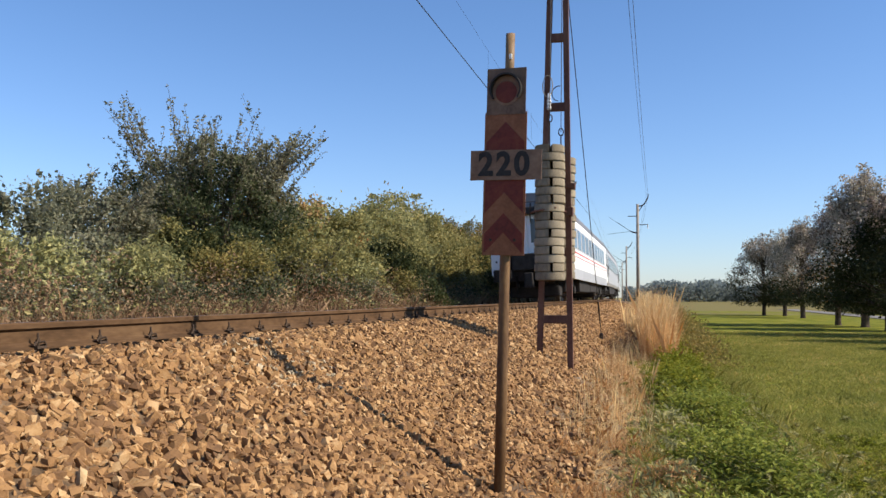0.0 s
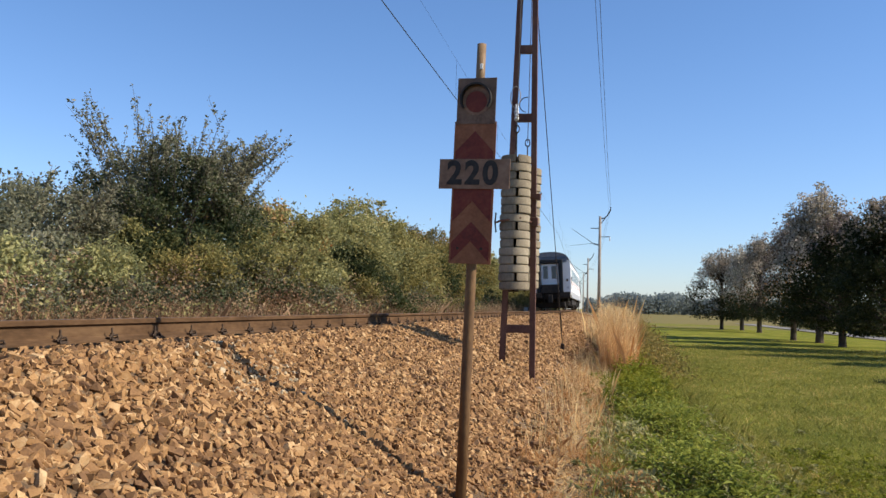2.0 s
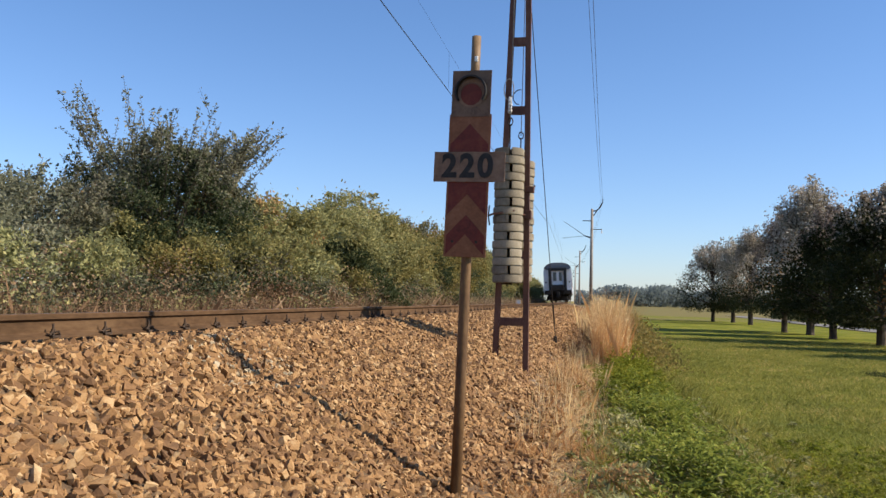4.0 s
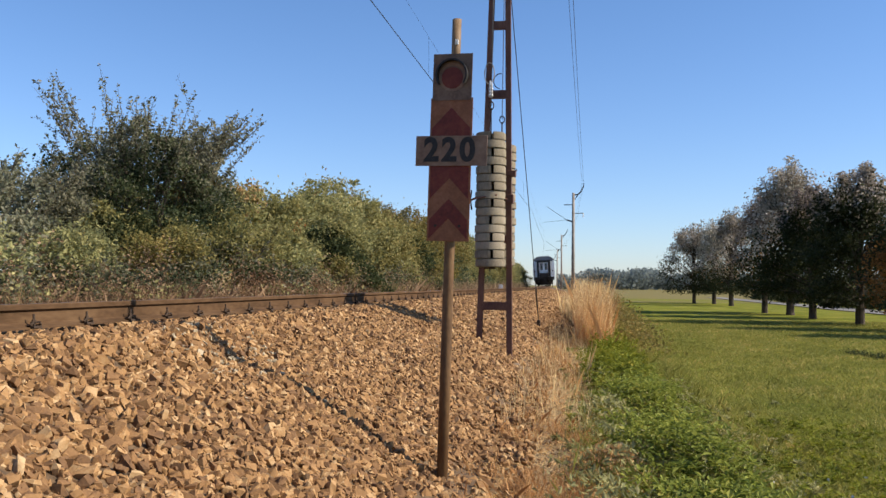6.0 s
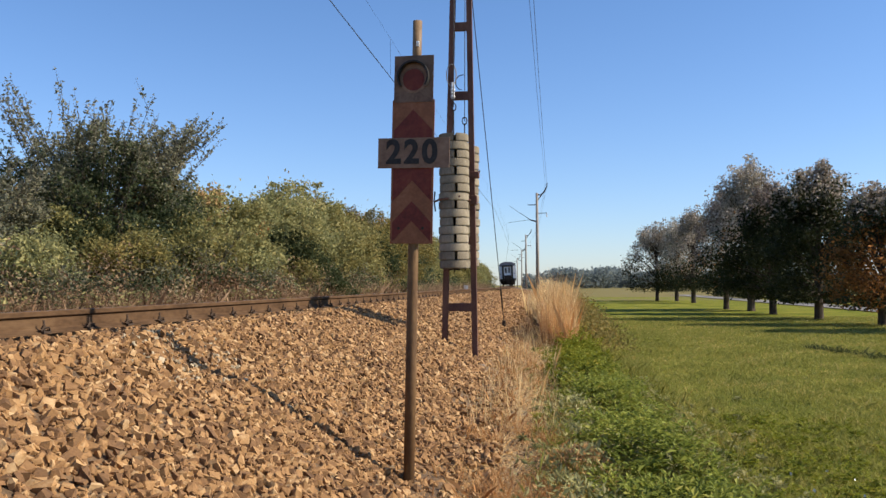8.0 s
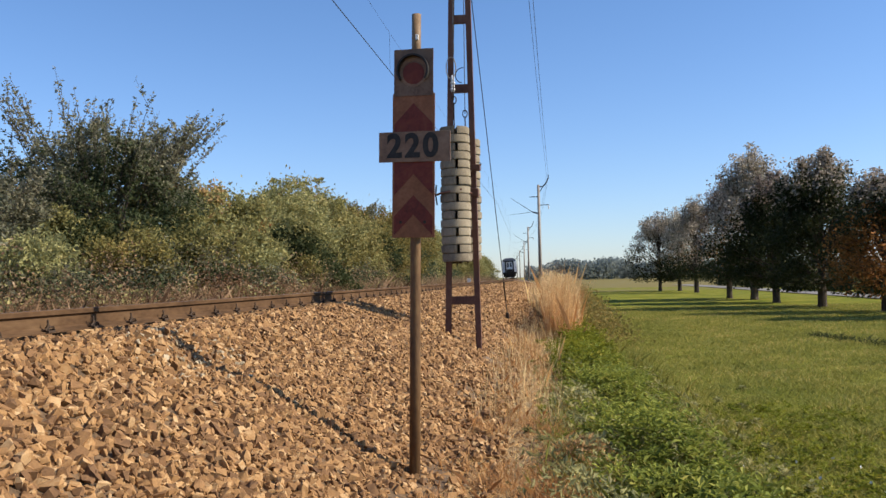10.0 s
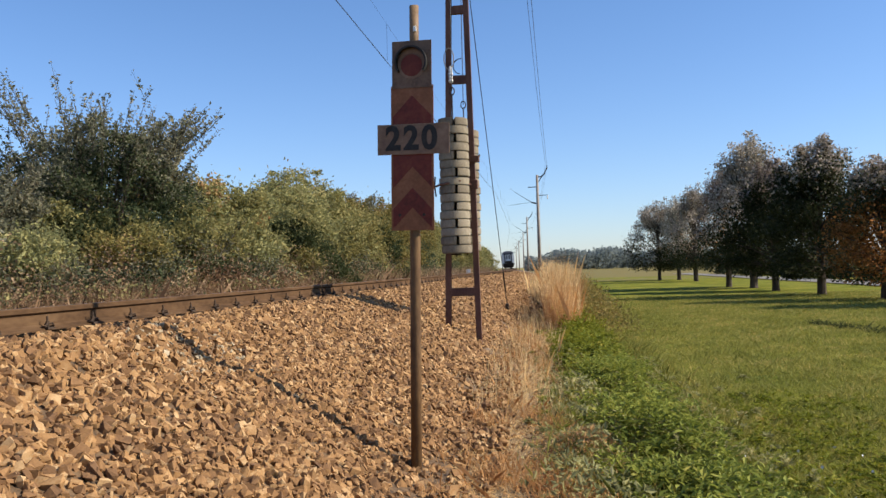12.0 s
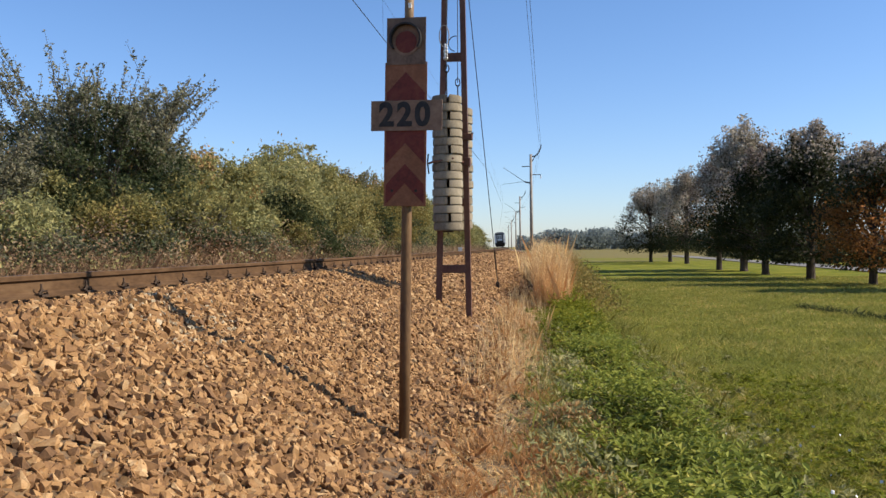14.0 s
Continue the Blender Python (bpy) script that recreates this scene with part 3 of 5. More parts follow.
# ---- the marker sign ----
def marker_sign():
    base = thing("marker_sign", "rusty steel post with faded red and ochre chevron plates", "railway sign", at=pose(-1.195, 6.78, 0.09))
    foot, top = Vector((0.0, 0, -0.4)), Vector((0.0925, 0, 3.55))
    lean = (top - foot) / (top.z - foot.z)

    def axis(z):
        return foot + lean * (z - foot.z)
    part("post", bar([axis(-0.4), axis(0.9), axis(1.86), axis(3.05)], [0.043, 0.042, 0.04, 0.038], 16), M_POST, base, "rusty brown steel post", True)
    bm = bar([axis(3.05), axis(3.545)], 0.036, 16)
    cap = part("post_top", bm, M_POSTTOP, base, "ochre painted post end", True)
    chip = axis(3.36)
    part("white_chip", solid((chip.x - 0.002, -0.041, chip.z - 0.022), (chip.x + 0.022, -0.028, chip.z + 0.02), 0.004), M_WHITE, cap, "chip of white paint")
    # plates stand in front of the post, tilted with it
    tilt = pose(-0.01, -0.05, 0, 0, math.degrees(math.atan(lean.x)), -6)

    def at(z, d=0.0):
        return Matrix.Translation(axis(z)) @ tilt @ pose(0, d, 0)

    def plate(name, w, z0, z1, mat, d, label):
        bm = solid((-w / 2, -0.003, -(z1 - z0) / 2), (w / 2, 0.003, (z1 - z0) / 2), 0.002)
        ob = part(name, bm, mat, base, label)
        ob.matrix_local = at((z0 + z1) / 2, d)
        return ob
    low = plate("chevron_plate", 0.336, 1.815, 2.92, M_SIGNTAN, 0.0, "ochre plate with faded red chevrons")
    up = plate("lamp_plate", 0.312, 2.9, 3.262, M_SIGNBACK, -0.007, "brown plate with a red reflector disc")
    num = plate("number_plate", 0.565, 2.392, 2.624, M_NUMTAN, -0.022, "pale ochre plate with the black number 220")
    num.location.x += 0.012

    # chevrons, as bands that follow the plate's outline; heights from the plate's middle
    def band(peak, thick, name="chevron"):
        w, zlo, zhi = 0.152, -0.535, 0.535
        pts = []
        for sx, dz in ((-1, 0), (0, 0), (1, 0), (1, -thick), (0, -thick), (-1, -thick)):
            z = peak + dz - (w * 1.05 if sx else 0)
            pts.append((sx * w, min(max(z, zlo), zhi)))
        if pts[-1][1] == pts[0][1]:
            pts = pts[:3] + [pts[4]]
        part(name, prism(pts, -0.0065, -0.0025), M_SIGNRED, low, "faded red chevron band")
    band(0.478, 0.545)
    band(-0.228, 0.15)
    w = 0.152
    part("chevron", prism([(-w, -0.09), (-w, 0.32), (-0.1, 0.372), (-0.1, -0.07)], -0.0058, -0.0022), M_SIGNRED, low)
    part("chevron", prism([(w, -0.09), (w, 0.32), (0.1, 0.372), (0.1, -0.07)], -0.0058, -0.0022), M_SIGNRED, low)
    # reflector: dark hooded ring, pale ring, red disc
    def disc(r, y0, y1, z=0.0, a0=0, a1=360, r0=0.0, n=40):
        bm = bmesh.new()
        if r0:
            steps = [radians(a0 + (a1 - a0) * i / n) for i in range(n + 1)]
            rings = [[bm.verts.new((rr * math.cos(a), yy, z + rr * math.sin(a))) for rr, yy in ((r0, y1), (r, y1), (r, y0), (r0, y0))] for a in steps]
            for q0, q1 in zip(rings, rings[1:]):
                for k in range(4):
                    bm.faces.new((q0[k], q0[(k + 1) % 4], q1[(k + 1) % 4], q1[k]))
            if a1 - a0 < 360:
                bm.faces.new(rings[0])
                bm.faces.new(rings[-1])
            bmesh.ops.recalc_face_normals(bm, faces=bm.faces)
            return bm
        return prism([(r * math.cos(math.tau * i / n), z + r * math.sin(math.tau * i / n)) for i in range(n)], y0, y1)
    part("hood", disc(0.125, -0.05, -0.002, 0.012, -35, 215, 0.112), M_SIGNBLACK, up, "black half-round hood")
    part("pale_ring", disc(0.11, -0.007, -0.002, 0.0, 0, 360, 0.086), M_NUMTAN, up, "pale ring")
    part("reflector", disc(0.084, -0.009, -0.002, -0.008), M_SIGNRED, up, "dull red reflector disc")
    # number
    cu = bpy.data.curves.new("number", "FONT")
    cu.body, cu.size, cu.align_x, cu.align_y, cu.extrude, cu.offset, cu.space_character = "220", 0.25, "CENTER", "CENTER", 0.0015, 0.0095, 1.2
    text = bpy.data.objects.new("number_text", cu)
    me = bpy.data.meshes.new_from_object(text)
    me.name = "number"
    bpy.data.objects.remove(text)
    dig = link_mesh("number", me, M_SIGNBLACK, num, "faded black number 220")
    dig.matrix_local = pose(-0.015, -0.0052, 0.0, 90, 0, 0) @ Matrix.Diagonal((0.95, 1.0, 1, 1))
    for sx in (-0.1, 0.09):
        part("bolt", bar([(sx, -0.012, -0.435), (sx, 0.0, -0.435)], 0.012, 8), M_CLIP, low)
        part("bracket", solid((sx - 0.006, 0.0, -0.55), (sx + 0.006, 0.05, -0.4)), M_POST, low)
    return base


marker_sign()


# ---- tensioning mast with its weights ----
def channel(bm, p0, p1, w=0.13, d=0.075, t=0.009, face=1):
    """A U-section between two points, open to +-x."""
    p0, p1 = Vector(p0), Vector(p1)
    o = [(0, -w / 2), (face * d, -w / 2), (face * d, -w / 2 + t), (face * t, -w / 2 + t), (face * t, w / 2 - t), (face * d, w / 2 - t), (face * d, w / 2), (0, w / 2)]
    a = [bm.verts.new(p0 + Vector((x, y, 0))) for x, y in o]
    b = [bm.verts.new(p1 + Vector((x, y, 0))) for x, y in o]
    k = len(o)
    for i in range(k):
        bm.faces.new((a[i], a[(i + 1) % k], b[(i + 1) % k], b[i]))
    bm.faces.new(a[::-1])
    bm.faces.new(b)
    bmesh.ops.recalc_face_normals(bm, faces=bm.faces)
    return bm


MAST_SIZE, MAST_Y = 0.845, 13.77


def sized(ob):
    ob.scale = (MAST_SIZE,) * 3
    return ob


def mast():
    base = thing("lattice_mast", "red-brown steel ladder mast standing in the ballast", "catenary mast", at=pose(-1.572, 13.774, 0.502))
    sized(base)
    H = 9.6
    l0, l1, r0, r1 = -0.32, -0.03, 0.36, 0.25
    part("leg", channel(bmesh.new(), (l0, 0, -0.3), (l1, 0, H), face=1, d=0.1), M_MAST, base)
    part("leg", channel(bmesh.new(), (r0, 0, -0.5), (r1, 0, H), face=-1, d=0.1), M_MAST, base)
    for z in (0.88, 2.1, 3.45, 4.78, 6.07, 7.35, 8.6):
        f = (z + 0.3) / (H + 0.3)
        a, b = l0 + (l1 - l0) * f, r0 + (r1 - r0) * f
        part("rung", solid((a + 0.02, -0.05, z - 0.075), (b - 0.02, 0.05, z + 0.075), 0.006), M_MAST, base)
    part("foot_block", solid((0.2, -0.2, -0.5), (0.5, 0.2, -0.14), 0.04), M_SLEEPER, base, "earth-stained concrete foot")
    # hook bracket on the leg, guide arm round the stack
    arm = part("guide_arm", bar([(0.24, -0.08, 2.83), (0.1, -0.62, 2.86), (-0.25, -0.66, 2.8), (-0.34, -0.55, 2.78)], 0.02, 8), M_MAST, base, "bent steel guide arm")
    part("hook", bar([(-0.34, -0.55, 2.6), (-0.36, -0.57, 2.78), (-0.34, -0.6, 2.95)], 0.014, 6), M_CLIP, arm)
    part("clamp", solid((0.22, -0.1, 2.76), (0.36, 0.09, 2.92), 0.01), M_MAST, base)
    part("clamp", solid((0.22, -0.1, 3.25), (0.4, 0.09, 3.36), 0.01), M_MAST, base)
    part("guide_bar", bar([(0.3, 0.0, 3.3), (0.36, 0.2, 3.3), (0.38, 0.3, 3.42)], 0.018, 6), M_CLIP, base)
    part("cross_arm", solid((-0.35, -0.04, 8.95), (1.05, 0.04, 9.05), 0.01), M_MAST, base, "steel arm for the feeder wires")
    return base


mast()


def weight_disc(slot):
    """A cast concrete disc, with a rod slot cut in from the front where slot is set."""
    R, h, n = 0.268, 0.144, 40
    w = 0.026
    out = []
    a0 = math.asin(w / R)
    for i in range(n + 1):
        a = a0 + (math.tau - 2 * a0) * i / n
        out.append((R * math.sin(a), -R * math.cos(a)))
    if slot:
        out += [(-w, 0.0), (w, 0.0)]
    bm = prism(out, -h / 2, h / 2, "xy")
    es = [e for e in bm.edges if abs(e.verts[0].co.z - e.verts[1].co.z) < 1e-6 and all(v.co.xy.length > 0.9 * R for v in e.verts)]
    bmesh.ops.bevel(bm, geom=es, offset=0.014, segments=2, affect="EDGES")
    return bm


def weight_stack(x, y, z0, layers, turn, label):
    base = thing("tension_weights", label, "counterweight", "counterweights of the mast", at=pose(x, y, z0))
    sized(base)
    kinds = {}
    r = random.Random(int(x * 100))
    for i in range(layers):
        slot = i % 2
        ob = link_mesh("weight_disc", kinds[slot], None, base) if slot in kinds else part("weight_disc", weight_disc(slot), M_CONCRETE, base)
        kinds[slot] = ob.data
        ob.matrix_local = pose(r.uniform(-0.012, 0.012), r.uniform(-0.012, 0.012), 0.0745 + i * 0.151, 0, 0, turn + r.uniform(-6, 6) + (0 if slot else 170))
    top = layers * 0.151
    part("hanger_rod", bar([(0, 0, -0.06), (0, 0, top + 0.45)], 0.012, 8), M_CLIP, base, "steel hanger rod")
    part("foot_plate", solid((-0.09, -0.09, -0.03), (0.09, 0.09, -0.004), 0.004), M_CLIP, base)
    part("eye", bar([(0.045 * math.cos(a), 0, top + 0.5 + 0.07 * math.sin(a)) for a in np.linspace(0, math.tau, 13)], 0.012, 6), M_CLIP, base)
    part("tension_wire", bar([(0, 0, top + 0.5), (0.03, 0.1, 7.0)], 0.008, 6), M_WIRE, base)
    return base


weight_stack(-1.589, 13.435, 1.837, 16, 12, "tall stack of weathered slotted concrete weight discs")
weight_stack(-1.492, 14.12, 1.874, 15, 100, "second stack of concrete weight discs behind the mast")


def loop_insulator():
    base = thing("wire_fitting", "white insulator and looped wire hung on the mast", "insulator", at=pose(-1.665, 13.689, 4.557))
    sized(base)
    part("loop", bar([(0.02 + 0.09 * math.cos(a), -0.02, 0.35 + 0.2 * math.sin(a)) for a in np.linspace(0, math.tau, 17)], 0.01, 6), M_POLE, base, "pale wire loop")
    part("loop", bar([(0.22 + 0.13 * math.cos(a), 0.05, 0.22 + 0.14 * math.sin(a)) for a in np.linspace(1.4, 4.6, 12)], 0.009, 6), M_WIRE, base)
    bm = bmesh.new()
    for k in range(4):
        tube(bm, [(0.05, -0.06, -0.08 + 0.06 * k), (0.05, -0.06, -0.045 + 0.06 * k)], 0.043 - 0.008 * (k % 2), 12)
    tube(bm, [(0.05, -0.06, -0.1), (0.05, -0.06, 0.2)], 0.03, 8)
    part("insulator", bm, M_CERAMIC, base, "white ceramic insulator", True)


loop_insulator()
guy = thing("guy_wire", "steel guy wire from the mast to a ground anchor", "guy wire", at=pose(-1.254, 20.28, 0.69))
part("wire", bar([(0, 0, 0.05), (-0.16, -3.19, 4.02), (-0.321, -6.38, 8.01)], 0.008, 6), M_WIRE, guy)
part("anchor", solid((-0.04, -0.04, -0.3), (0.04, 0.04, 0.1), 0.015), M_CLIP, guy, "dark iron ground anchor")
part("turnbuckle", bar([(-0.013, -0.26, 0.376), (-0.03, -0.6, 0.8)], 0.018, 6), M_CLIP, guy)


# ---- line poles and wires ----
def line_pole(s, u):
    m = beside(s, u)
    z0 = -1.25
    base = thing("line_pole", "slender grey concrete pole with steel brackets beside the line", "catenary pole", "poles along the line", at=m)
    part("shaft", bar([(0, 0, z0), (0, 0, 7.35)], [0.15, 0.1], 12), M_POLE, base, "", True)
    part("outer_arm", bar([(0.0, 0, 7.2), (0.3, 0, 7.2), (0.55, 0, 7.4), (0.78, 0, 7.85), (0.8, 0, 8.1)], 0.05, 8), M_CLIP, base, "dark bent feeder bracket")
    part("brace", bar([(0.05, 0, 6.75), (0.4, 0, 7.25)], 0.035, 6), M_CLIP, base)
    part("inner_arm", bar([(-0.72, 0, 6.42), (0, 0, 6.42)], 0.035, 6), M_CLIP, base)
    part("lower_arm", bar([(0, 0, 5.75), (0.78, 0, 5.77)], 0.03, 6), M_CLIP, base)
    part("insulator", bar([(0.76, 0, 5.75), (0.76, 0, 5.45)], 0.04, 8), M_CERAMIC, base)
    part("cantilever", bar([(0, 0, 5.1), (-0.45, 0, 5.2), (-2.0, 0, 6.25), (-2.15, 0, 6.38)], [0.035, 0.022, 0.012, 0.012], 8), M_CLIP, base, "slanting cantilever tube")
    part("insulator", bar([(-0.06, 0, 5.11), (-0.5, 0, 5.23)], 0.055, 8), M_CLIP, base)
    part("steady_arm", bar([(-0.5, 0, 5.25), (-1.6, 0, 5.12), (-2.25, 0, 5.05)], 0.013, 6), M_CLIP, base)
    return base


POLES = [(70, 3.21), (128, 2.42), (184, 3.0), (240, 3.0), (296, 3.0)]
for s, u in POLES:
    line_pole(s, u)


def hung_wire(name, label, u_z, sag, ss, r=0.012, n=14):
    pts = []
    for a, b in zip(ss, ss[1:]):
        pa, pb = beside(a, *u_z).translation, beside(b, *u_z).translation
        for k in range(n):
            f = k / n
            p = pa.lerp(pb, f)
            p.z -= sag * 4 * f * (1 - f) * ((b - a) / 56) ** 2
            pts.append(p)
    pts.append(beside(ss[-1], *u_z).translation)
    return tagged(part(name, bar(pts, r, 5), M_WIRE), label, "wire", "wires over the line")


SPANS = [-42, 14, 70, 128, 184, 240, 296]
hung_wire("contact_wire", "dark contact wire over the track", (-0.04, 6.03), 0.02, SPANS, 0.011)
messenger = hung_wire("messenger_wire", "thin messenger wire above the contact wire", (-0.04, 7.3), 0.3, SPANS, 0.003)
for s in (24.3, 33, 42, 51, 60, 79, 89, 99, 109, 119):
    lo_end, hi_end = beside(s, -0.04, 6.03).translation, beside(s, -0.04, 7.05).translation
    part("dropper", bar([lo_end, hi_end], 0.004, 4), M_WIRE, messenger)
hung_wire("feeder_wire", "thin feeder wire on the outer brackets", (4.0, 8.1), 0.5, [-40, 13.77, 70, 128, 184, 240, 296], 0.008)
hung_wire("feeder_wire", "thin feeder wire on the outer brackets", (3.88, 8.15), 0.45, [-40, 13.77, 70, 128, 184, 240, 296], 0.007)

board = thing("track_board", "small white board beside the far rail", "track marker", at=beside(70, -2.4, -0.35))
part("board", solid((-0.16, -0.02, 0.2), (0.16, 0.02, 0.5), 0.005), M_WHITE, board)
part("stake", bar([(0, 0.03, -0.3), (0, 0.03, 0.4)], 0.025, 6), M_CLIP, board)


# ---- the train ----
def coach(first):
    name = "passenger_coach"
    lab = "white passenger coach with red stripes and a grey roof" if first == 0 else "grey passenger coach with dark windows"
    base = thing(name, lab, "train coach", "coaches of the train")
    L, W = 26.1, 1.41
    paint = M_COACH if first == 0 else M_COACHGREY
    sec = [(-W + 0.1, 0.92), (-W, 1.1), (-W, 3.2), (-W + 0.1, 3.45), (W - 0.1, 3.45), (W, 3.2), (W, 1.1), (W - 0.1, 0.92)]
    part("body", prism(sec, -L / 2, L / 2), paint, base, "white painted body shell" if first == 0 else "grey painted body shell")
    roof = [(W - 0.04, 3.34)] + [((W - 0.04) * math.cos(a) ** 0.7 if math.cos(a) > 0 else -(W - 0.04) * (-math.cos(a)) ** 0.7, 3.36 + 0.69 * math.sin(a)) for a in np.linspace(0.05, math.pi - 0.05, 17)] + [(-W + 0.04, 3.34)]
    part("roof", prism(roof, -L / 2 + 0.02, L / 2 - 0.02), M_COACHROOF, base, "dark grey arched roof")
    for sx in (-1, 1):
        def side(n, y0, y1, z0, z1, mat, d0, d1, lab2="", par=base):
            lo, hi = sorted((sx * (W + d0), sx * (W + d1)))
            return part(n, solid((lo, y0, z0), (hi, y1, z1), 0.004), mat, par, lab2)
        band = side("window_band", -L / 2 + 2.4, L / 2 - 2.4, 2.08, 3.0, M_COACHGREY if first == 0 else M_COACHROOF, -0.02, 0.006, "grey window band")
        for k in range(10):
            y = -L / 2 + 3.6 + k * 2.1
            side("window", y - 0.75, y + 0.75, 2.14, 2.94, M_GLASS, -0.02, 0.012, "tinted glass pane", band)
        if first == 0:
            side("stripe", -L / 2 + 0.3, L / 2 - 0.3, 1.92, 1.98, M_COACHRED, -0.02, 0.005, "red stripe")
            side("stripe", -L / 2 + 0.3, L / 2 - 0.3, 1.76, 1.8, M_COACHRED, -0.02, 0.005, "red stripe")
            side("skirt", -L / 2 + 1.2, L / 2 - 1.2, 0.86, 1.3, M_COACHGREY, -0.04, 0.005, "grey skirt panel")
        for y in (-L / 2 + 0.75, L / 2 - 0.75):
            door = side("door", y - 0.42, y + 0.42, 1.15, 3.1, paint, -0.02, 0.012, "entrance door")
            side("door_window", y - 0.22, y + 0.22, 2.1, 2.9, M_GLASS, 0.0, 0.018, "", door)
            side("handle", y + 0.36, y + 0.4, 1.5, 2.3, M_CLIP, 0.0, 0.04, "", door)
    # end walls with gangway
    for e in (-1, 1):
        def end(n, x0, x1, z0, z1, mat, d0, d1, lab2="", par=base, bev=0.01):
            lo, hi = sorted((e * (L / 2 + d0), e * (L / 2 + d1)))
            return part(n, solid((x0, lo, z0), (x1, hi, z1), bev), mat, par, lab2)
        end("roof_end", -1.2, 1.2, 3.32, 3.72, M_COACHROOF, -0.06, 0.03, "dark roof edge", bev=0.1)
        g = end("gangway", -0.9, -0.62, 1.25, 3.35, M_GANGWAY, -0.02, 0.28, "black rubber gangway cushion", bev=0.06)
        end("gangway", 0.62, 0.9, 1.25, 3.35, M_GANGWAY, -0.02, 0.28, "black rubber gangway cushion", bev=0.06)
        end("gangway", -0.9, 0.9, 3.24, 3.52, M_GANGWAY, -0.02, 0.27, "black rubber gangway cushion", bev=0.06)
        for sx in (-1, 1):
            d = end("end_door", *sorted((sx * 0.012, sx * 0.56)), 1.3, 3.22, paint, -0.02, 0.05, "pale end door leaf")
            end("door_window", *sorted((sx * 0.13, sx * 0.44)), 2.2, 3.08, M_GLASS, 0.03, 0.06, "", d)
            end("tail_lamp", *sorted((sx * 1.12, sx * 1.24)), 2.0, 2.16, M_CLIP, -0.01, 0.05, "dark tail lamp")
            end("lamp_box", *sorted((sx * 1.18, sx * 1.24)), 1.52, 1.6, M_CLIP, -0.01, 0.03)
            b = part("buffer", bar([(sx * 0.875, e * L / 2, 1.06), (sx * 0.875, e * (L / 2 + 0.42), 1.06)], 0.09, 12), M_UNDER, base, "black buffer")
            part("buffer_plate", solid((sx * 0.875 - 0.28, *sorted((e * (L / 2 + 0.42), e * (L / 2 + 0.46)))[:1], 0.9), (sx * 0.875 + 0.28, sorted((e * (L / 2 + 0.42), e * (L / 2 + 0.46)))[1], 1.22), 0.03), M_UNDER, b)
        end("headstock", -1.34, 1.34, 0.82, 1.26, M_UNDER, -0.3, 0.06, "grimy headstock beam")
        end("step_plate", -0.6, 0.6, 1.2, 1.8, M_UNDER, 0.05, 0.3, "dark raised gangway footplate", bev=0.03)
        end("coupling", -0.16, 0.16, 0.55, 1.1, M_UNDER, 0.0, 0.4, "black screw coupling", bev=0.04)
        end("hose", -0.5, -0.42, 0.35, 1.0, M_BLACK, 0.08, 0.16, bev=0.03)
        end("hose", 0.42, 0.5, 0.35, 1.0, M_BLACK, 0.08, 0.16, bev=0.03)
        bogie = part("bogie", solid((-1.12, e * 9.5 - 1.6, 0.32), (1.12, e * 9.5 + 1.6, 0.95), 0.06), M_UNDER, base, "grimy bogie frame")
        part("brake_gear", solid((-0.95, e * 9.5 - 2.4, 0.2), (0.95, e * 9.5 + 2.4, 0.62), 0.08), M_UNDER, bogie, "grimy brake gear")
        for dy in (-1.25, 1.25):
            for sx in (-1, 1):
                y = e * 9.5 + dy
                bm = bar([(sx * 0.69, y, 0.46), (sx * 0.72, y, 0.46), (sx * 0.83, y, 0.46)], [0.485, 0.46, 0.455], 28)
                part("wheel", bm, M_TYRE, bogie, "worn steel wheel")
                part("axle_box", solid((*sorted((sx * 1.0, sx * 1.2))[:1], y - 0.16, 0.3), (sorted((sx * 1.0, sx * 1.2))[1], y + 0.16, 0.62), 0.04), M_UNDER, bogie)
    part("equipment_box", solid((-1.25, -6.5, 0.38), (1.25, -0.6, 0.95), 0.05), M_UNDER, base, "grimy underfloor box")
    part("equipment_box", solid((-1.2, 0.3, 0.42), (1.2, 6.2, 0.95), 0.05), M_UNDER, base, "grimy underfloor box")
    return base


COACHES = [coach(i) for i in range(3)]
REAR_START, SPEED = 32.5, 14.5


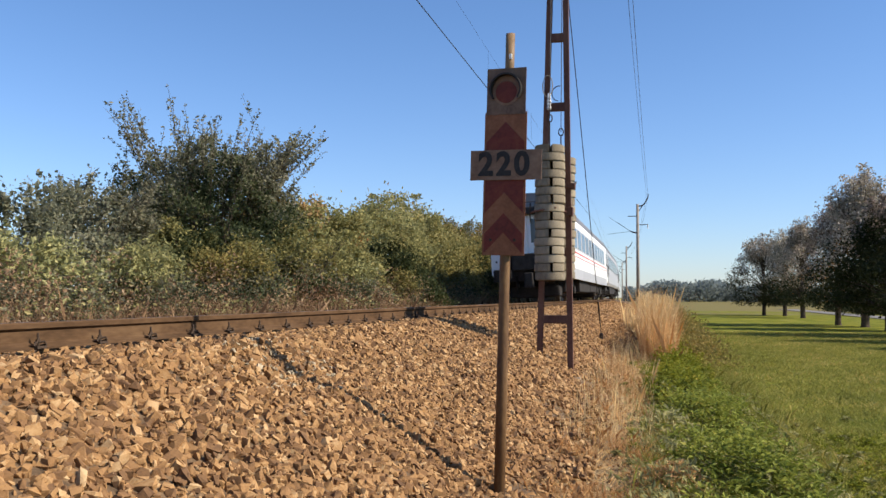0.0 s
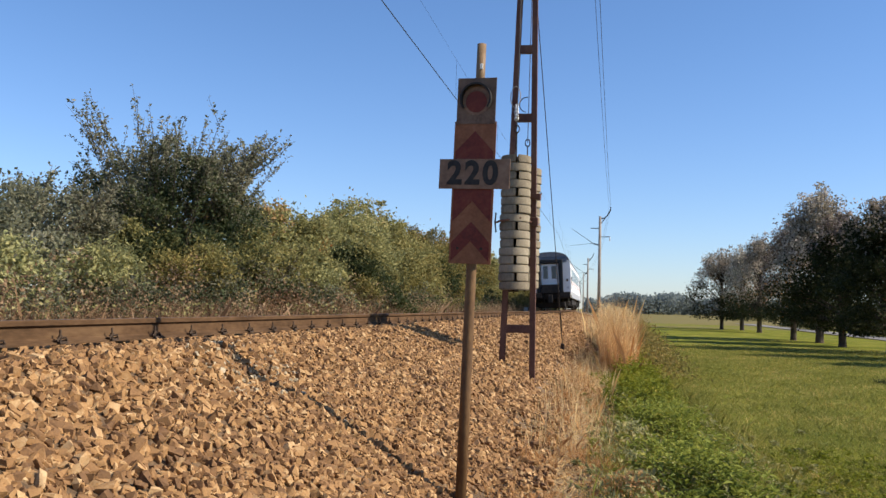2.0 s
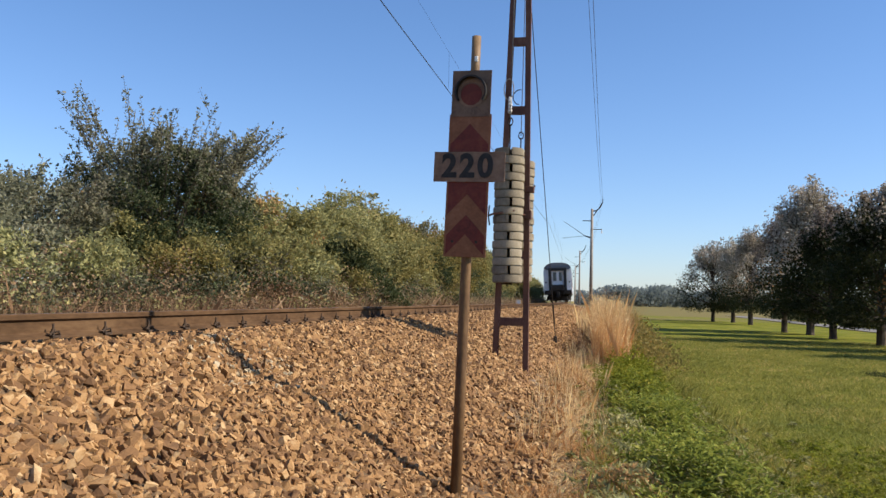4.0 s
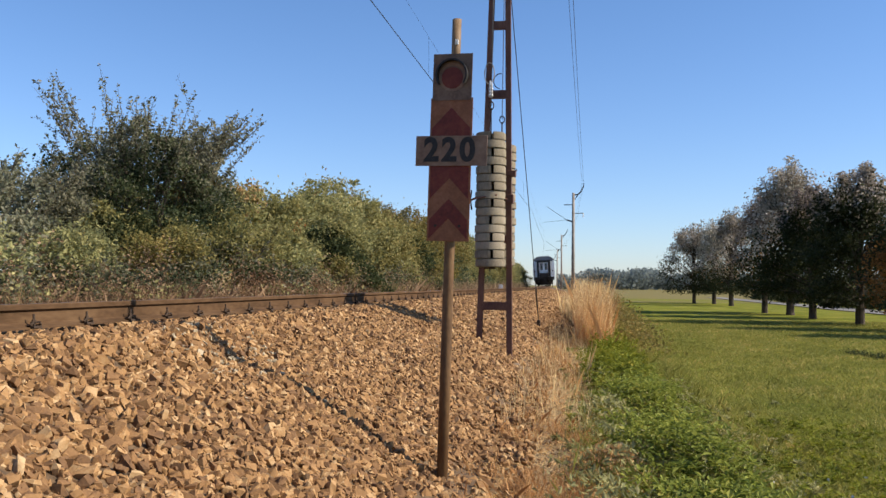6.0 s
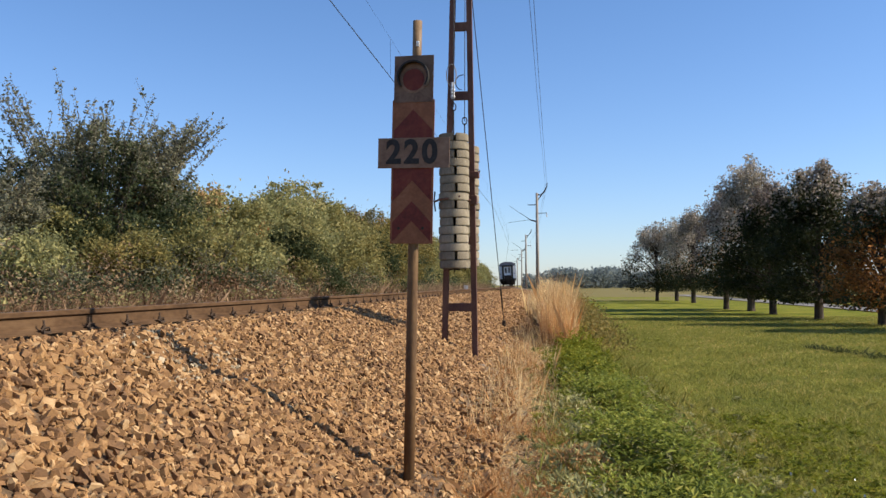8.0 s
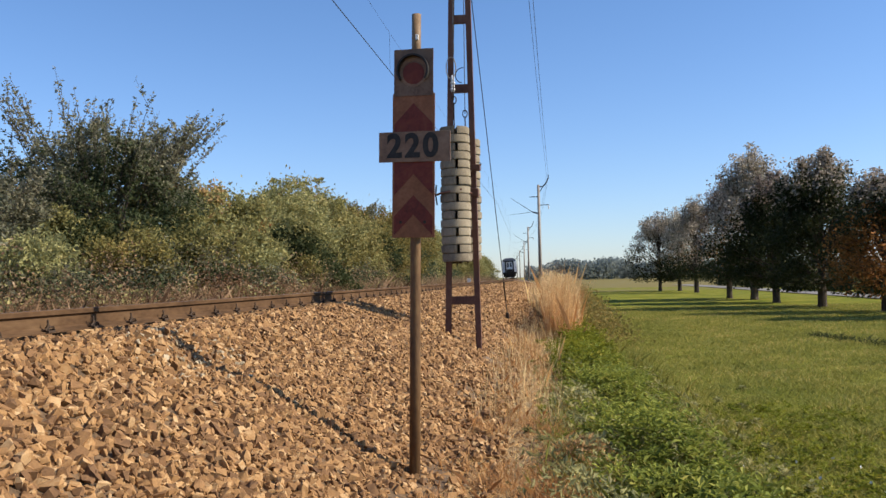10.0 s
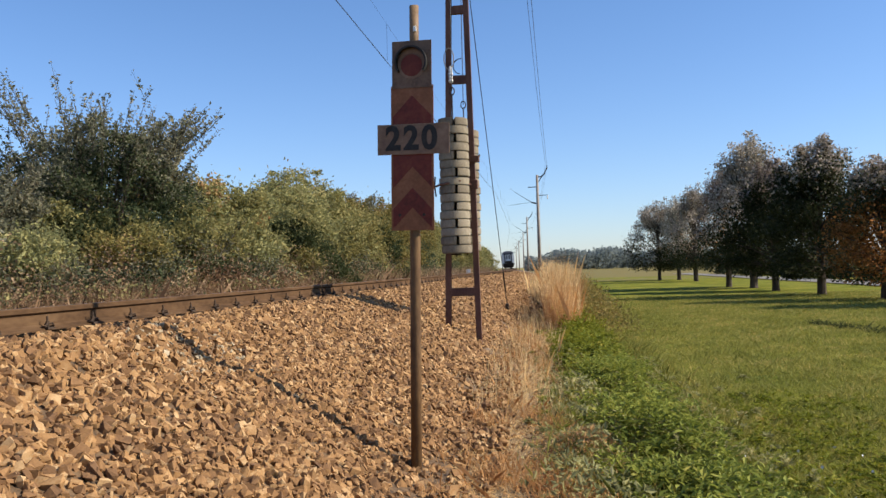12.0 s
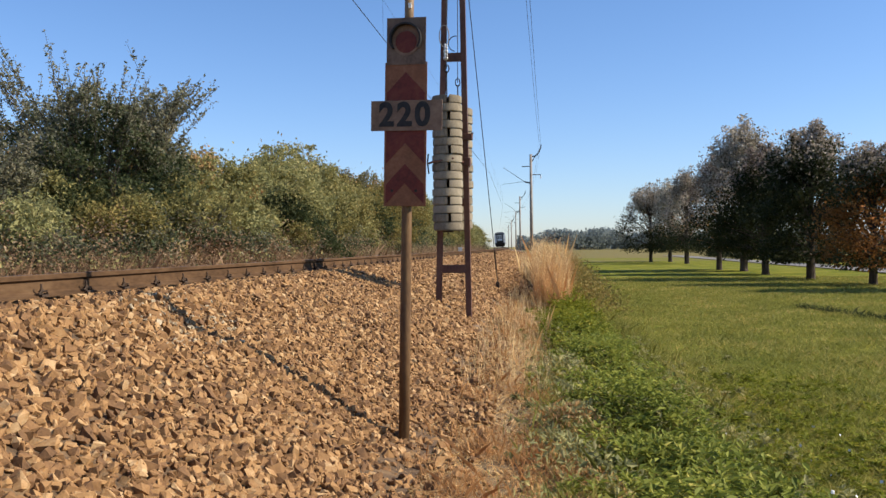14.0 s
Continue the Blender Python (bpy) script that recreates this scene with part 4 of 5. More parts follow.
# ---- bushes, trees and grass ----
def shrub(label, height, rx, ry, leaf_mats, n_leaf, size, seed, spikes=0, reach=1.0, category="shrub", drop=0.0):
    """Stems from the ground and a ragged crown of leaf sprays on lobes; leaf_mats: (material, low, high, words) by height."""
    r = random.Random(seed)
    base = thing("shrub", label, category, "shrubs along the line")
    bm = bmesh.new()
    lobes = []
    n_lobe = 9 + int(rx * height)
    for i in range(n_lobe):
        a = math.tau * (i * 0.382 + r.uniform(0, 0.08))
        f = ((i + 0.5) / n_lobe) ** 0.85
        shape = math.sqrt(max(0.04, 1 - max(0.0, (f - 0.3) / 0.7) ** 2))
        k = r.uniform(0.55, 0.85) * shape
        rad = r.uniform(0.26, 0.4) * min(rx, ry) * (1.1 - 0.35 * f)
        lobes.append((Vector((rx * k * math.cos(a), ry * k * math.sin(a), max(0.3, f * height - rad * 0.6))), rad))
    clumps = []
    n_cl = 40 + 11 * n_lobe
    for i in range(n_cl):
        c, rad = lobes[i % n_lobe]
        d = Vector((r.gauss(0, 1), r.gauss(0, 1), r.gauss(0.35, 0.9))).normalized()
        p = c + d * rad * r.uniform(0.75, 1.12)
        clumps.append((Vector((p.x, p.y, max(0.08, p.z))), r.uniform(0.1, 0.24) * (0.6 + 0.4 * rad)))
    for i in range(min(26, n_cl)):
        c, _ = clumps[i]
        mid = Vector((c.x * 0.4 + r.uniform(-0.2, 0.2), c.y * 0.4 + r.uniform(-0.2, 0.2), c.z * 0.55))
        tube(bm, [(c.x * 0.1, c.y * 0.1, -0.1), mid, c], [0.02, 0.013, 0.005], 5, False)
    pts = []
    per = int(n_leaf * 0.72 / n_cl)
    for c, rad in clumps:
        pts.append(rng.normal(size=(per, 3)) * np.array([rad, rad, rad * 0.7]) + np.array(c[:]))
    for c, rad in lobes:
        pts.append(rng.normal(size=(int(n_leaf * 0.28 / n_lobe), 3)) * rad * 0.5 + np.array(c[:]))
    for i in range(spikes):
        a = r.uniform(0, math.tau) if i % 2 else r.gauss(0.6, 0.8)
        st = Vector((rx * 0.5 * math.cos(a), ry * 0.5 * math.sin(a), height * r.uniform(0.55, 0.82)))
        ln = height * r.uniform(0.16, 0.44) * reach
        out = Vector((math.cos(a) * 0.55, math.sin(a) * (0.8 if math.sin(a) > 0 else 0.45), 0.9 + r.uniform(-0.35, 0.5))).normalized()
        tip = st + out * ln
        midp = st + out * ln * 0.5 + Vector((r.uniform(-.1, .1), r.uniform(-.1, .1), 0))
        tube(bm, [st - out * 0.8, midp, tip], [0.014, 0.009, 0.003], 5, False)
        k = 80
        t = rng.random(k) ** 1.2
        pts.append(np.array(st[:]) + np.outer(t, np.array((tip - st)[:])) + rng.normal(size=(k, 3)) * 0.05 * (1.25 - t)[:, None])
        for j in range(4):
            f = r.uniform(0.2, 0.8)
            b = st + out * ln * f
            sd = (out + Vector((r.gauss(0, 0.5), r.gauss(0, 0.5), r.uniform(-0.1, 0.4)))).normalized() * ln * 0.4
            tube(bm, [b, b + sd], [0.008, 0.003], 4, False)
            t = rng.random(24)
            pts.append(np.array(b[:]) + np.outer(t, np.array(sd[:])) + rng.normal(size=(24, 3)) * 0.03)
    part("stem", bm, M_TWIG, base, "grey-brown woody stem with side branches")
    P = np.concatenate(pts)
    P = P[P[:, 2] > 0.02 - drop]
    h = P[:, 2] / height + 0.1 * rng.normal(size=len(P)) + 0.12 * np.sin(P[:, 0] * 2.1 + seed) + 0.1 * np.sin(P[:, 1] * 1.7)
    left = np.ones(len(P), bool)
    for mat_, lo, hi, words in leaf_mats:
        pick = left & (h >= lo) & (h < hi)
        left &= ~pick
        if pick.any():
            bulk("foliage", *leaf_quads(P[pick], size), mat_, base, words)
    return base


def put(ob, x, y, scale=1.0, turn=0.0, z=None):
    zz = float(ground_z(x, y)) - 0.05 if z is None else z
    ob.scale = (scale, scale, scale)
    ob.matrix_basis = pose(x, y, zz, 0, 0, turn) @ Matrix.Diagonal((scale, scale, scale, 1))
    return ob


def put_copy(ob, x, y, scale, turn):
    c = copy_thing(ob, pose(x, y, float(ground_z(x, y)) - 0.05, 0, 0, turn))
    c.scale = (scale, scale, scale)
    return c


DARK = (M_LEAF_DARK, -9, 9, "dark green leaves")
OLIVE = (M_LEAF_OLIVE, -9, 9, "olive autumn leaves")
GREY = (M_LEAF_GREY, -9, 9, "grey-green leaves")
RUST = (M_LEAF_RUST, -9, 9, "rust-brown leaves")
DEAD = (M_DRYWEED, -9, 9, "withered brown leaves")


def lim(spec, lo, hi):
    return (spec[0], lo, hi, spec[3])


# In big and big2, sunlit tips and shaded core are leaf colours by height.
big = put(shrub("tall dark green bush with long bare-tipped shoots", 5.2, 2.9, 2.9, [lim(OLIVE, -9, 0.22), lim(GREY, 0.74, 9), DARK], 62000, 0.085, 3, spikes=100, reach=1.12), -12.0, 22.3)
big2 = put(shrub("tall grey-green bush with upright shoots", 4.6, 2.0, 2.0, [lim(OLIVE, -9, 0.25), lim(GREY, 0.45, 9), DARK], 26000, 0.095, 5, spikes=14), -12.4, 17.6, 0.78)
rust = put(shrub("rust and olive autumn bush", 3.7, 1.9, 2.0, [lim(OLIVE, -9, 0.45), lim(RUST, 0.8, 0.92), OLIVE], 26000, 0.1, 8), -11.0, 24.3, 1.12)
olive = put(shrub("olive green rounded bush", 3.4, 2.0, 2.2, [lim(DARK, -9, 0.2), OLIVE], 24000, 0.1, 11), -10.7, 27.6, 1.16)
greyb = put(shrub("grey-green bush in seed", 3.0, 1.9, 1.9, [lim(OLIVE, -9, 0.3), GREY], 16000, 0.09, 14, spikes=8), -11.2, 14.0)
dense = put(shrub("dense olive and yellow-green autumn bush", 5.0, 3.1, 3.3, [lim(DARK, -9, 0.35), lim(RUST, 1.2, 9), OLIVE], 46000, 0.115, 17), -11.6, 36.0, 1.0)
low = put(shrub("low bramble bush with mixed green and brown leaves", 1.9, 1.5, 1.6, [lim(DARK, 0.35, 0.55), lim(DEAD, -9, 0.3), lim(OLIVE, 0.72, 9), GREY], 15000, 0.085, 21, spikes=2), -9.6, 22.4, 1.2)
dark_bush = put(shrub("dense dark green bush in front of the paler ones", 3.0, 1.9, 1.8, [lim(OLIVE, 0.95, 9), DARK], 24000, 0.1, 25), -9.6, 31.6)
ROW = [
    (dark_bush, -10.3, 47.0, 1.3, 80), (dark_bush, -11.3, 19.6, 0.9, 210),
    (greyb, -11.8, 10.6, 1.05, 40), (greyb, -12.6, 7.4, 1.1, 130), (olive, -13.4, 12.2, 1.05, 80), (dense, -15.4, 26.0, 0.9, 60),
    (rust, -11.4, 30.8, 0.95, 200), (dense, -12.4, 41.5, 1.15, 100), (olive, -10.8, 43.5, 1.26, 160), (olive, -11.0, 48.0, 1.32, 20),
    (dense, -12.8, 50.5, 1.09, 200), (big2, -13.4, 57.5, 1.32, 60), (dense, -12.6, 63.0, 1.21, 250), (olive, -11.6, 56.0, 1.38, 250), (rust, -11.8, 69.5, 1.38, 90),
    (dense, -13.0, 76.0, 1.26, 10), (olive, -12.4, 84.0, 1.49, 60), (dense, -14.0, 92.0, 1.26, 120), (dense, -15.2, 104.0, 1.1, 200), (olive, -14.8, 114.0, 1.3, 300), (dense, -17.0, 124.0, 1.1, 20),
    (olive, -11.4, 100.0, 1.3, 15), (dense, -11.9, 112.0, 0.9, 75), (olive, -12.1, 124.0, 1.4, 190), (dense, -12.9, 136.0, 0.9, 280), (olive, -13.4, 148.0, 1.4, 33),
    (low, -10.2, 24.6, 1.15, 140), (low, -10.4, 20.2, 1.2, 60), (low, -9.3, 26.2, 1.0, 50), (low, -9.6, 18.6, 1.05, 100), (low, -9.7, 15.2, 1.0, 170), (low, -9.8, 12.0, 1.0, 260), (low, -9.9, 9.2, 1.0, 20), (low, -9.4, 30.4, 1.0, 210), (low, -9.5, 35.5, 1.05, 300),
    (low, -9.6, 40.0, 1.1, 30), (low, -9.8, 45.0, 1.1, 140), (low, -10.0, 51.0, 1.2, 200), (low, -10.4, 58.0, 1.2, 320), (low, -10.8, 66.0, 1.3, 80),
    (olive, -22.0, 150.0, 1.4, 0), (dense, -26.0, 170.0, 1.2, 90), (dense, -32.0, 195.0, 1.3, 45),
]
for ob, x, y, s, a in ROW:
    put_copy(ob, x, y, s, a)


# dry weeds along the far side of the track
def weed_field(name, label, P, height, width, mat, lean=0.3, jitter=0.35):
    V, F = blades(P, height, width, lean, jitter)
    return tagged(bulk(name, V, F, mat), label, name.replace("_", " "), kind="stuff")


def patch(n, u0, u1, y0, y1, bunch=0.0):
    U, Y = rng.uniform(u0, u1, n), rng.uniform(y0, y1, n)
    if bunch:
        k = max(4, n // 60)
        cu, cy = rng.uniform(u0, u1, k), rng.uniform(y0, y1, k)
        i = rng.integers(0, k, n)
        U, Y = cu[i] + bunch * rng.normal(size=n), cy[i] + bunch * rng.normal(size=n)
    X = track_x(Y) + U
    return np.stack([X, Y, cross(U, Y) - 0.03], 1)


weed_field("dry_weeds", "brown dry weeds and seed heads beyond the track", patch(36000, -5.6, -3.0, 6, 45), 0.62, 0.006, M_DRYWEED, 0.35)
weed_field("dry_weeds", "brown dry weeds farther along the track", patch(14000, -5.6, -2.7, 45, 130, 0.3), 0.75, 0.02, M_DRYWEED, 0.28)
P = patch(46000, -5.6, -3.1, 6, 45, 0.2)
P[:, 2] += rng.uniform(0.1, 1.1, len(P)) ** 1.2 * (0.95 + 0.35 * np.sin(P[:, 1] * 1.3) + 0.3 * np.sin(P[:, 1] * 3.1 + P[:, 0] * 2))
tagged(bulk("weed_leaves", *leaf_quads(P, 0.055), M_DRYWEED), "small brown and olive weed leaves beyond the track", "weeds", kind="stuff")
P = patch(16000, -5.8, -3.3, 6, 60, 0.25)
P[:, 2] += rng.uniform(0.05, 0.8, len(P))
tagged(bulk("weed_leaves", *leaf_quads(P, 0.07), M_LEAF_OLIVE), "olive weed leaves beyond the track", "weeds", kind="stuff")

# dry tall grass, green weeds and turf on the near side
weed_field("tall_dry_grass", "tall straw-coloured dry grass beside the ballast", patch(9000, 4.2, 4.9, 19.5, 34), 1.22, 0.006, M_DRY, 0.18, 0.22)
weed_field("tall_dry_grass", "taller loose stalks of dry grass", patch(2600, 4.2, 4.85, 19.8, 34), 1.5, 0.005, M_DRY, 0.14, 0.15)
weed_field("tall_dry_grass", "tall straw-coloured dry grass farther on", patch(9000, 3.7, 4.8, 30, 80, 0.22), 0.85, 0.012, M_DRY, 0.22, 0.2)
weed_field("short_dry_grass", "thin dry grass on the bare earth", patch(7000, 3.6, 4.75, 3.5, 20, 0.12), 0.13, 0.005, M_DRY, 0.6)
weed_field("straw_litter", "flattened straw and litter on the bare earth", patch(15000, 3.45, 4.9, 3.2, 20), 0.035, 0.007, M_DRY, 2.2)
P = patch(22000, 4.05, 4.95, 19.6, 40)
P[:, 2] += rng.uniform(0.1, 1.5, len(P)) * (0.85 + 0.25 * np.sin(P[:, 1] * 2.1 + P[:, 0] * 3))
tagged(bulk("seed_heads", *leaf_quads(P, 0.075, up=0.9, slim=0.16), M_DRY), "pale seed heads of the dry grass", "grass", kind="stuff")
weed_field("short_dry_grass", "thin dry grass at the ballast foot", patch(700, 3.6, 4.5, 9, 22), 0.38, 0.005, M_DRY, 0.22)


def weed_heap(n, y0, y1, u_mid, u_half, top, size, mat, label, seed=0):
    """Leafy weeds as a low uneven bank of leaves."""
    Y = rng.uniform(y0, y1, n)
    U = u_mid(Y) + u_half * rng.normal(size=n) * 0.55
    X = track_x(Y) + U
    hump = 0.52 + 0.42 * np.sin(Y * 1.9 + seed) * np.sin(X * 3.7 + 1 + seed) + 0.36 * np.sin(Y * 4.3 + X * 5.1)
    edge = np.exp(-((U - u_mid(Y)) / u_half) ** 2)
    Z = cross(U, Y) + top * hump.clip(0.06, 1.3) * edge * rng.random(n) ** 0.5
    return tagged(bulk("weeds", *leaf_quads(np.stack([X, Y, Z], 1), size, up=0.5, slim=0.4), mat), label, "weeds", kind="stuff")


def weed_plants(n, y0, y1, u_mid, u_half, tall, leaf, mat, label, per=3, on_stem=13):
    """Leafy weeds: upright stems that carry lance-shaped leaves in turn, tall in uneven drifts."""
    Y = rng.uniform(y0, y1, n)
    U = u_mid(Y) + u_half * rng.normal(size=n) * 0.6
    X = track_x(Y) + U
    drift = (0.62 + 0.3 * np.sin(Y * 1.7 + 0.6) * np.sin(X * 2.9) + 0.22 * np.sin(Y * 3.9 + X * 4.1)).clip(0.25, 1.2)
    edge = np.exp(-0.6 * ((U - u_mid(Y)) / u_half) ** 2)
    i = np.repeat(np.arange(n), per * on_stem)
    m = len(i)
    stem = np.repeat(rng.normal(size=(n * per, 2)) * 0.42, on_stem, axis=0)
    g = rng.random(m) ** 0.7
    h = (tall * drift * edge * rng.uniform(0.7, 1.25, n))[i] * g
    base = np.stack([X[i] + stem[:, 0] * h, Y[i] + stem[:, 1] * h, cross(U, Y)[i] + h], 1)
    a = rng.uniform(0, math.tau, m)
    rise = rng.normal(size=m) * 0.4 + 0.3 + 0.5 * g
    d = np.stack([np.cos(a), np.sin(a), rise], 1)
    d /= np.linalg.norm(d, axis=1)[:, None]
    side = np.stack([-np.sin(a), np.cos(a), rng.normal(size=m) * 0.25], 1)
    L = (leaf * rng.uniform(0.55, 1.25, m) * (1.15 - 0.5 * g))[:, None]
    droop = np.array([0, 0, -1.0]) * L * 0.28
    V = np.stack([base, base + d * L * 0.45 + side * L * 0.19, base + d * L + droop, base + d * L * 0.45 - side * L * 0.19], 1).reshape(-1, 3)
    return tagged(bulk("weeds", V, np.arange(4 * m).reshape(m, 4), mat), label, "weeds", kind="stuff")


weed_plants(720, 3.4, 15, lambda y: 5.42 - 0.035 * (y - 3), 0.5, 0.46, 0.115, M_LEAF_MEADOW, "leafy green weeds between dry grass and meadow")
weed_plants(420, 3.2, 14, lambda y: 5.5 - 0.03 * (y - 3), 0.75, 0.26, 0.085, M_LEAF_OLIVE, "low olive weeds among the leafy ones")
weed_plants(560, 13, 30, lambda y: 5.1 - 0.012 * y, 0.5, 0.55, 0.14, M_LEAF_MEADOW, "leafy green weeds farther on")
weed_plants(900, 3.2, 11, lambda y: 6.6 + 0 * y, 1.1, 0.09, 0.075, M_LEAF_MEADOW, "low broad-leaved plants spread in the turf", 2, 6)
weed_heap(6000, 3.0, 14, lambda y: 4.75 + 0 * y, 0.4, 0.28, 0.06, M_LEAF_OLIVE, "yellowing weeds at the edge of the bare earth", 4)
weed_heap(7000, 2.8, 8.5, lambda y: 4.72 + 0 * y, 0.35, 0.2, 0.04, M_DRY, "dead brown weeds at the edge of the bare earth", 6)
weed_heap(15000, 20, 70, lambda y: 5.5 + 0 * y, 0.7, 1.15, 0.09, M_LEAF_OLIVE, "grey-green scrub behind the dry grass", 1)
weed_field("weed_grass", "long green grass among the weeds", patch(20000, 4.5, 6.0, 3, 20, 0.14), 0.17, 0.006, M_GRASS, 0.5)
n = 330000
Y = 3.0 + 42.0 * rng.random(n) ** 2.1
X = rng.uniform(0.35, 0.9, n) + (4.2 + 0.44 * Y) * rng.random(n)
tuft = 0.8 + 0.3 * np.sin(X * 2.3 + 1.7 * np.sin(Y * 1.1)) * np.sin(Y * 1.9) + 0.25 * np.sin(X * 6.1 + Y * 1.3) * np.sin(Y * 5.3)
V, F = blades(np.stack([X, Y, np.full(n, -0.03)], 1), 0.062 * tuft.clip(0.4, 1.5), 0.004 + 0.0006 * Y, 0.75)
tagged(bulk("meadow_grass", V, F, M_GRASS), "short tufted green meadow grass", "grass", kind="stuff")
# A narrow line of longer blades in the dark leaf colour.
n = 1500
f = rng.random(n)
X, Y = 7.6 - 1.5 * f + 0.09 * rng.normal(size=n), 15.5 + 7.8 * f + 0.1 * rng.normal(size=n)
weed_field("uncut_grass", "narrow line of longer, darker grass across the meadow", np.stack([X, Y, np.full(n, -0.03)], 1), 0.12, 0.01, M_LEAF_DARK, 0.5)
k = 45
fl = np.stack([rng.uniform(1.2, 3.2, k), rng.uniform(4.2, 7.5, k), 0.07 + 0.05 * rng.random(k)], 1)
tagged(bulk("meadow_flowers", *leaf_quads(fl, 0.022, up=1.0, slim=0.9), M_WHITE), "tiny white flowers in the grass", "flowers", kind="stuff")


# ---- the row of trees across the meadow ----
def tree(label, H, R, mats, n_leaf, size, seed, trunk=0.2, thin=0.5):
    """Trunk, rising limbs and leaf sprays; the crown is dense below, and above it opens into separate upright plumes."""
    r = random.Random(seed)
    base = thing("tree", label, "tree", "row of trees on the meadow")
    bm = bar([(0, 0, -0.2), (0, 0, 0.15), (0.03, 0.02, H * 0.2), (0.05, 0, H * 0.45), (0, 0.05, H * 0.85)], [trunk * 1.4, trunk, trunk * 0.88, trunk * 0.55, 0.03], 10)
    clumps = []

    def outline(f):
        return math.sin(min(1.0, (f + 0.22) / 0.5) * math.pi / 2) * (1 - 0.85 * max(0.0, (f - 0.25) / 0.75) ** 1.35)
    for i in range(150):
        a = r.uniform(0, math.tau)
        f = r.random() ** 1.15 * 0.86
        z = H * (0.13 + 0.85 * f)
        k = r.random() ** 0.38
        c = Vector((R * k * outline(f) * math.cos(a), R * k * outline(f) * math.sin(a), z))
        clumps.append((c, r.uniform(0.36, 0.66), 1.0))
        if i < 60:
            z0 = max(H * 0.15, min(z * 0.6, H * 0.68))
            tube(bm, [(0.04, 0, z0), (c.x * 0.45, c.y * 0.45, (z0 + z) / 2 + 0.1), c], [trunk * 0.3, trunk * 0.16, 0.012], 5, False)
    for i in range(15):
        a, k = math.tau * (i * 0.382 + r.uniform(0, 0.1)), r.uniform(0.08, 0.66)
        foot_z, tip_z = H * r.uniform(0.5, 0.6), H * (1.0 - 0.55 * k * k - r.uniform(0, 0.08))
        x, y = R * k * math.cos(a), R * k * math.sin(a)
        tube(bm, [(x * 0.3, y * 0.3, foot_z), (x * 0.85, y * 0.85, (foot_z + tip_z) / 2), (x, y, tip_z)], [trunk * 0.24, trunk * 0.13, 0.012], 5, False)
        for q in range(7):
            g = 0.3 + 0.7 * q / 6
            w = 0.3 + 0.7 * g
            clumps.append((Vector((x * w + r.gauss(0, 0.14), y * w + r.gauss(0, 0.14), foot_z + (tip_z - foot_z) * g)), 0.5 - 0.3 * g, 1.0 - thin * g))
    part("trunk", bm, M_BARK, base, "dark bark trunk with rising limbs")
    per = n_leaf / len(clumps)
    pts = [rng.normal(size=(int(per * share), 3)).clip(-1.7, 1.7) * rad * np.array([0.6, 0.6, 0.52]) + np.array(c[:]) for c, rad, share in clumps]
    P = np.concatenate(pts)
    P = P[P[:, 2] > H * 0.11]
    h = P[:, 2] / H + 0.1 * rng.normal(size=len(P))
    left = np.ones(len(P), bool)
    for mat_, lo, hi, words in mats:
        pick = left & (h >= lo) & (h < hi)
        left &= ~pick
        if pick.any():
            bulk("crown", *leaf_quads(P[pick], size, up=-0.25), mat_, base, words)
    return base


BROWN = (M_LEAF_BROWN, -9, 9, "browning leaves")
DEEP = (M_LEAF_DEEP, -9, 9, "deep green leaves")
ORANGE = (M_LEAF_ORANGE, -9, 9, "orange-brown leaves")
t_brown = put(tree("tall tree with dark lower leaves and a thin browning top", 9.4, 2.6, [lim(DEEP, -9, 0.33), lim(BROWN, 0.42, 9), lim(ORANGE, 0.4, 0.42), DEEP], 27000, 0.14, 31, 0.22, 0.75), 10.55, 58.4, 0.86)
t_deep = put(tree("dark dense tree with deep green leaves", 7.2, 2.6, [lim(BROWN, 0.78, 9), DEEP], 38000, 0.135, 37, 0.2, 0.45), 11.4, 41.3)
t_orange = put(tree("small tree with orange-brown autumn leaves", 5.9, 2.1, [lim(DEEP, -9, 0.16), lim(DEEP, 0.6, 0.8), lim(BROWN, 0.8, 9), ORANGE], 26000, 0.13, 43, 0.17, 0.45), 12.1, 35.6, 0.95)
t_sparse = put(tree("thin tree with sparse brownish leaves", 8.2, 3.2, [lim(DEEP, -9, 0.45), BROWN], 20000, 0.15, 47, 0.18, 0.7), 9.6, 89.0)
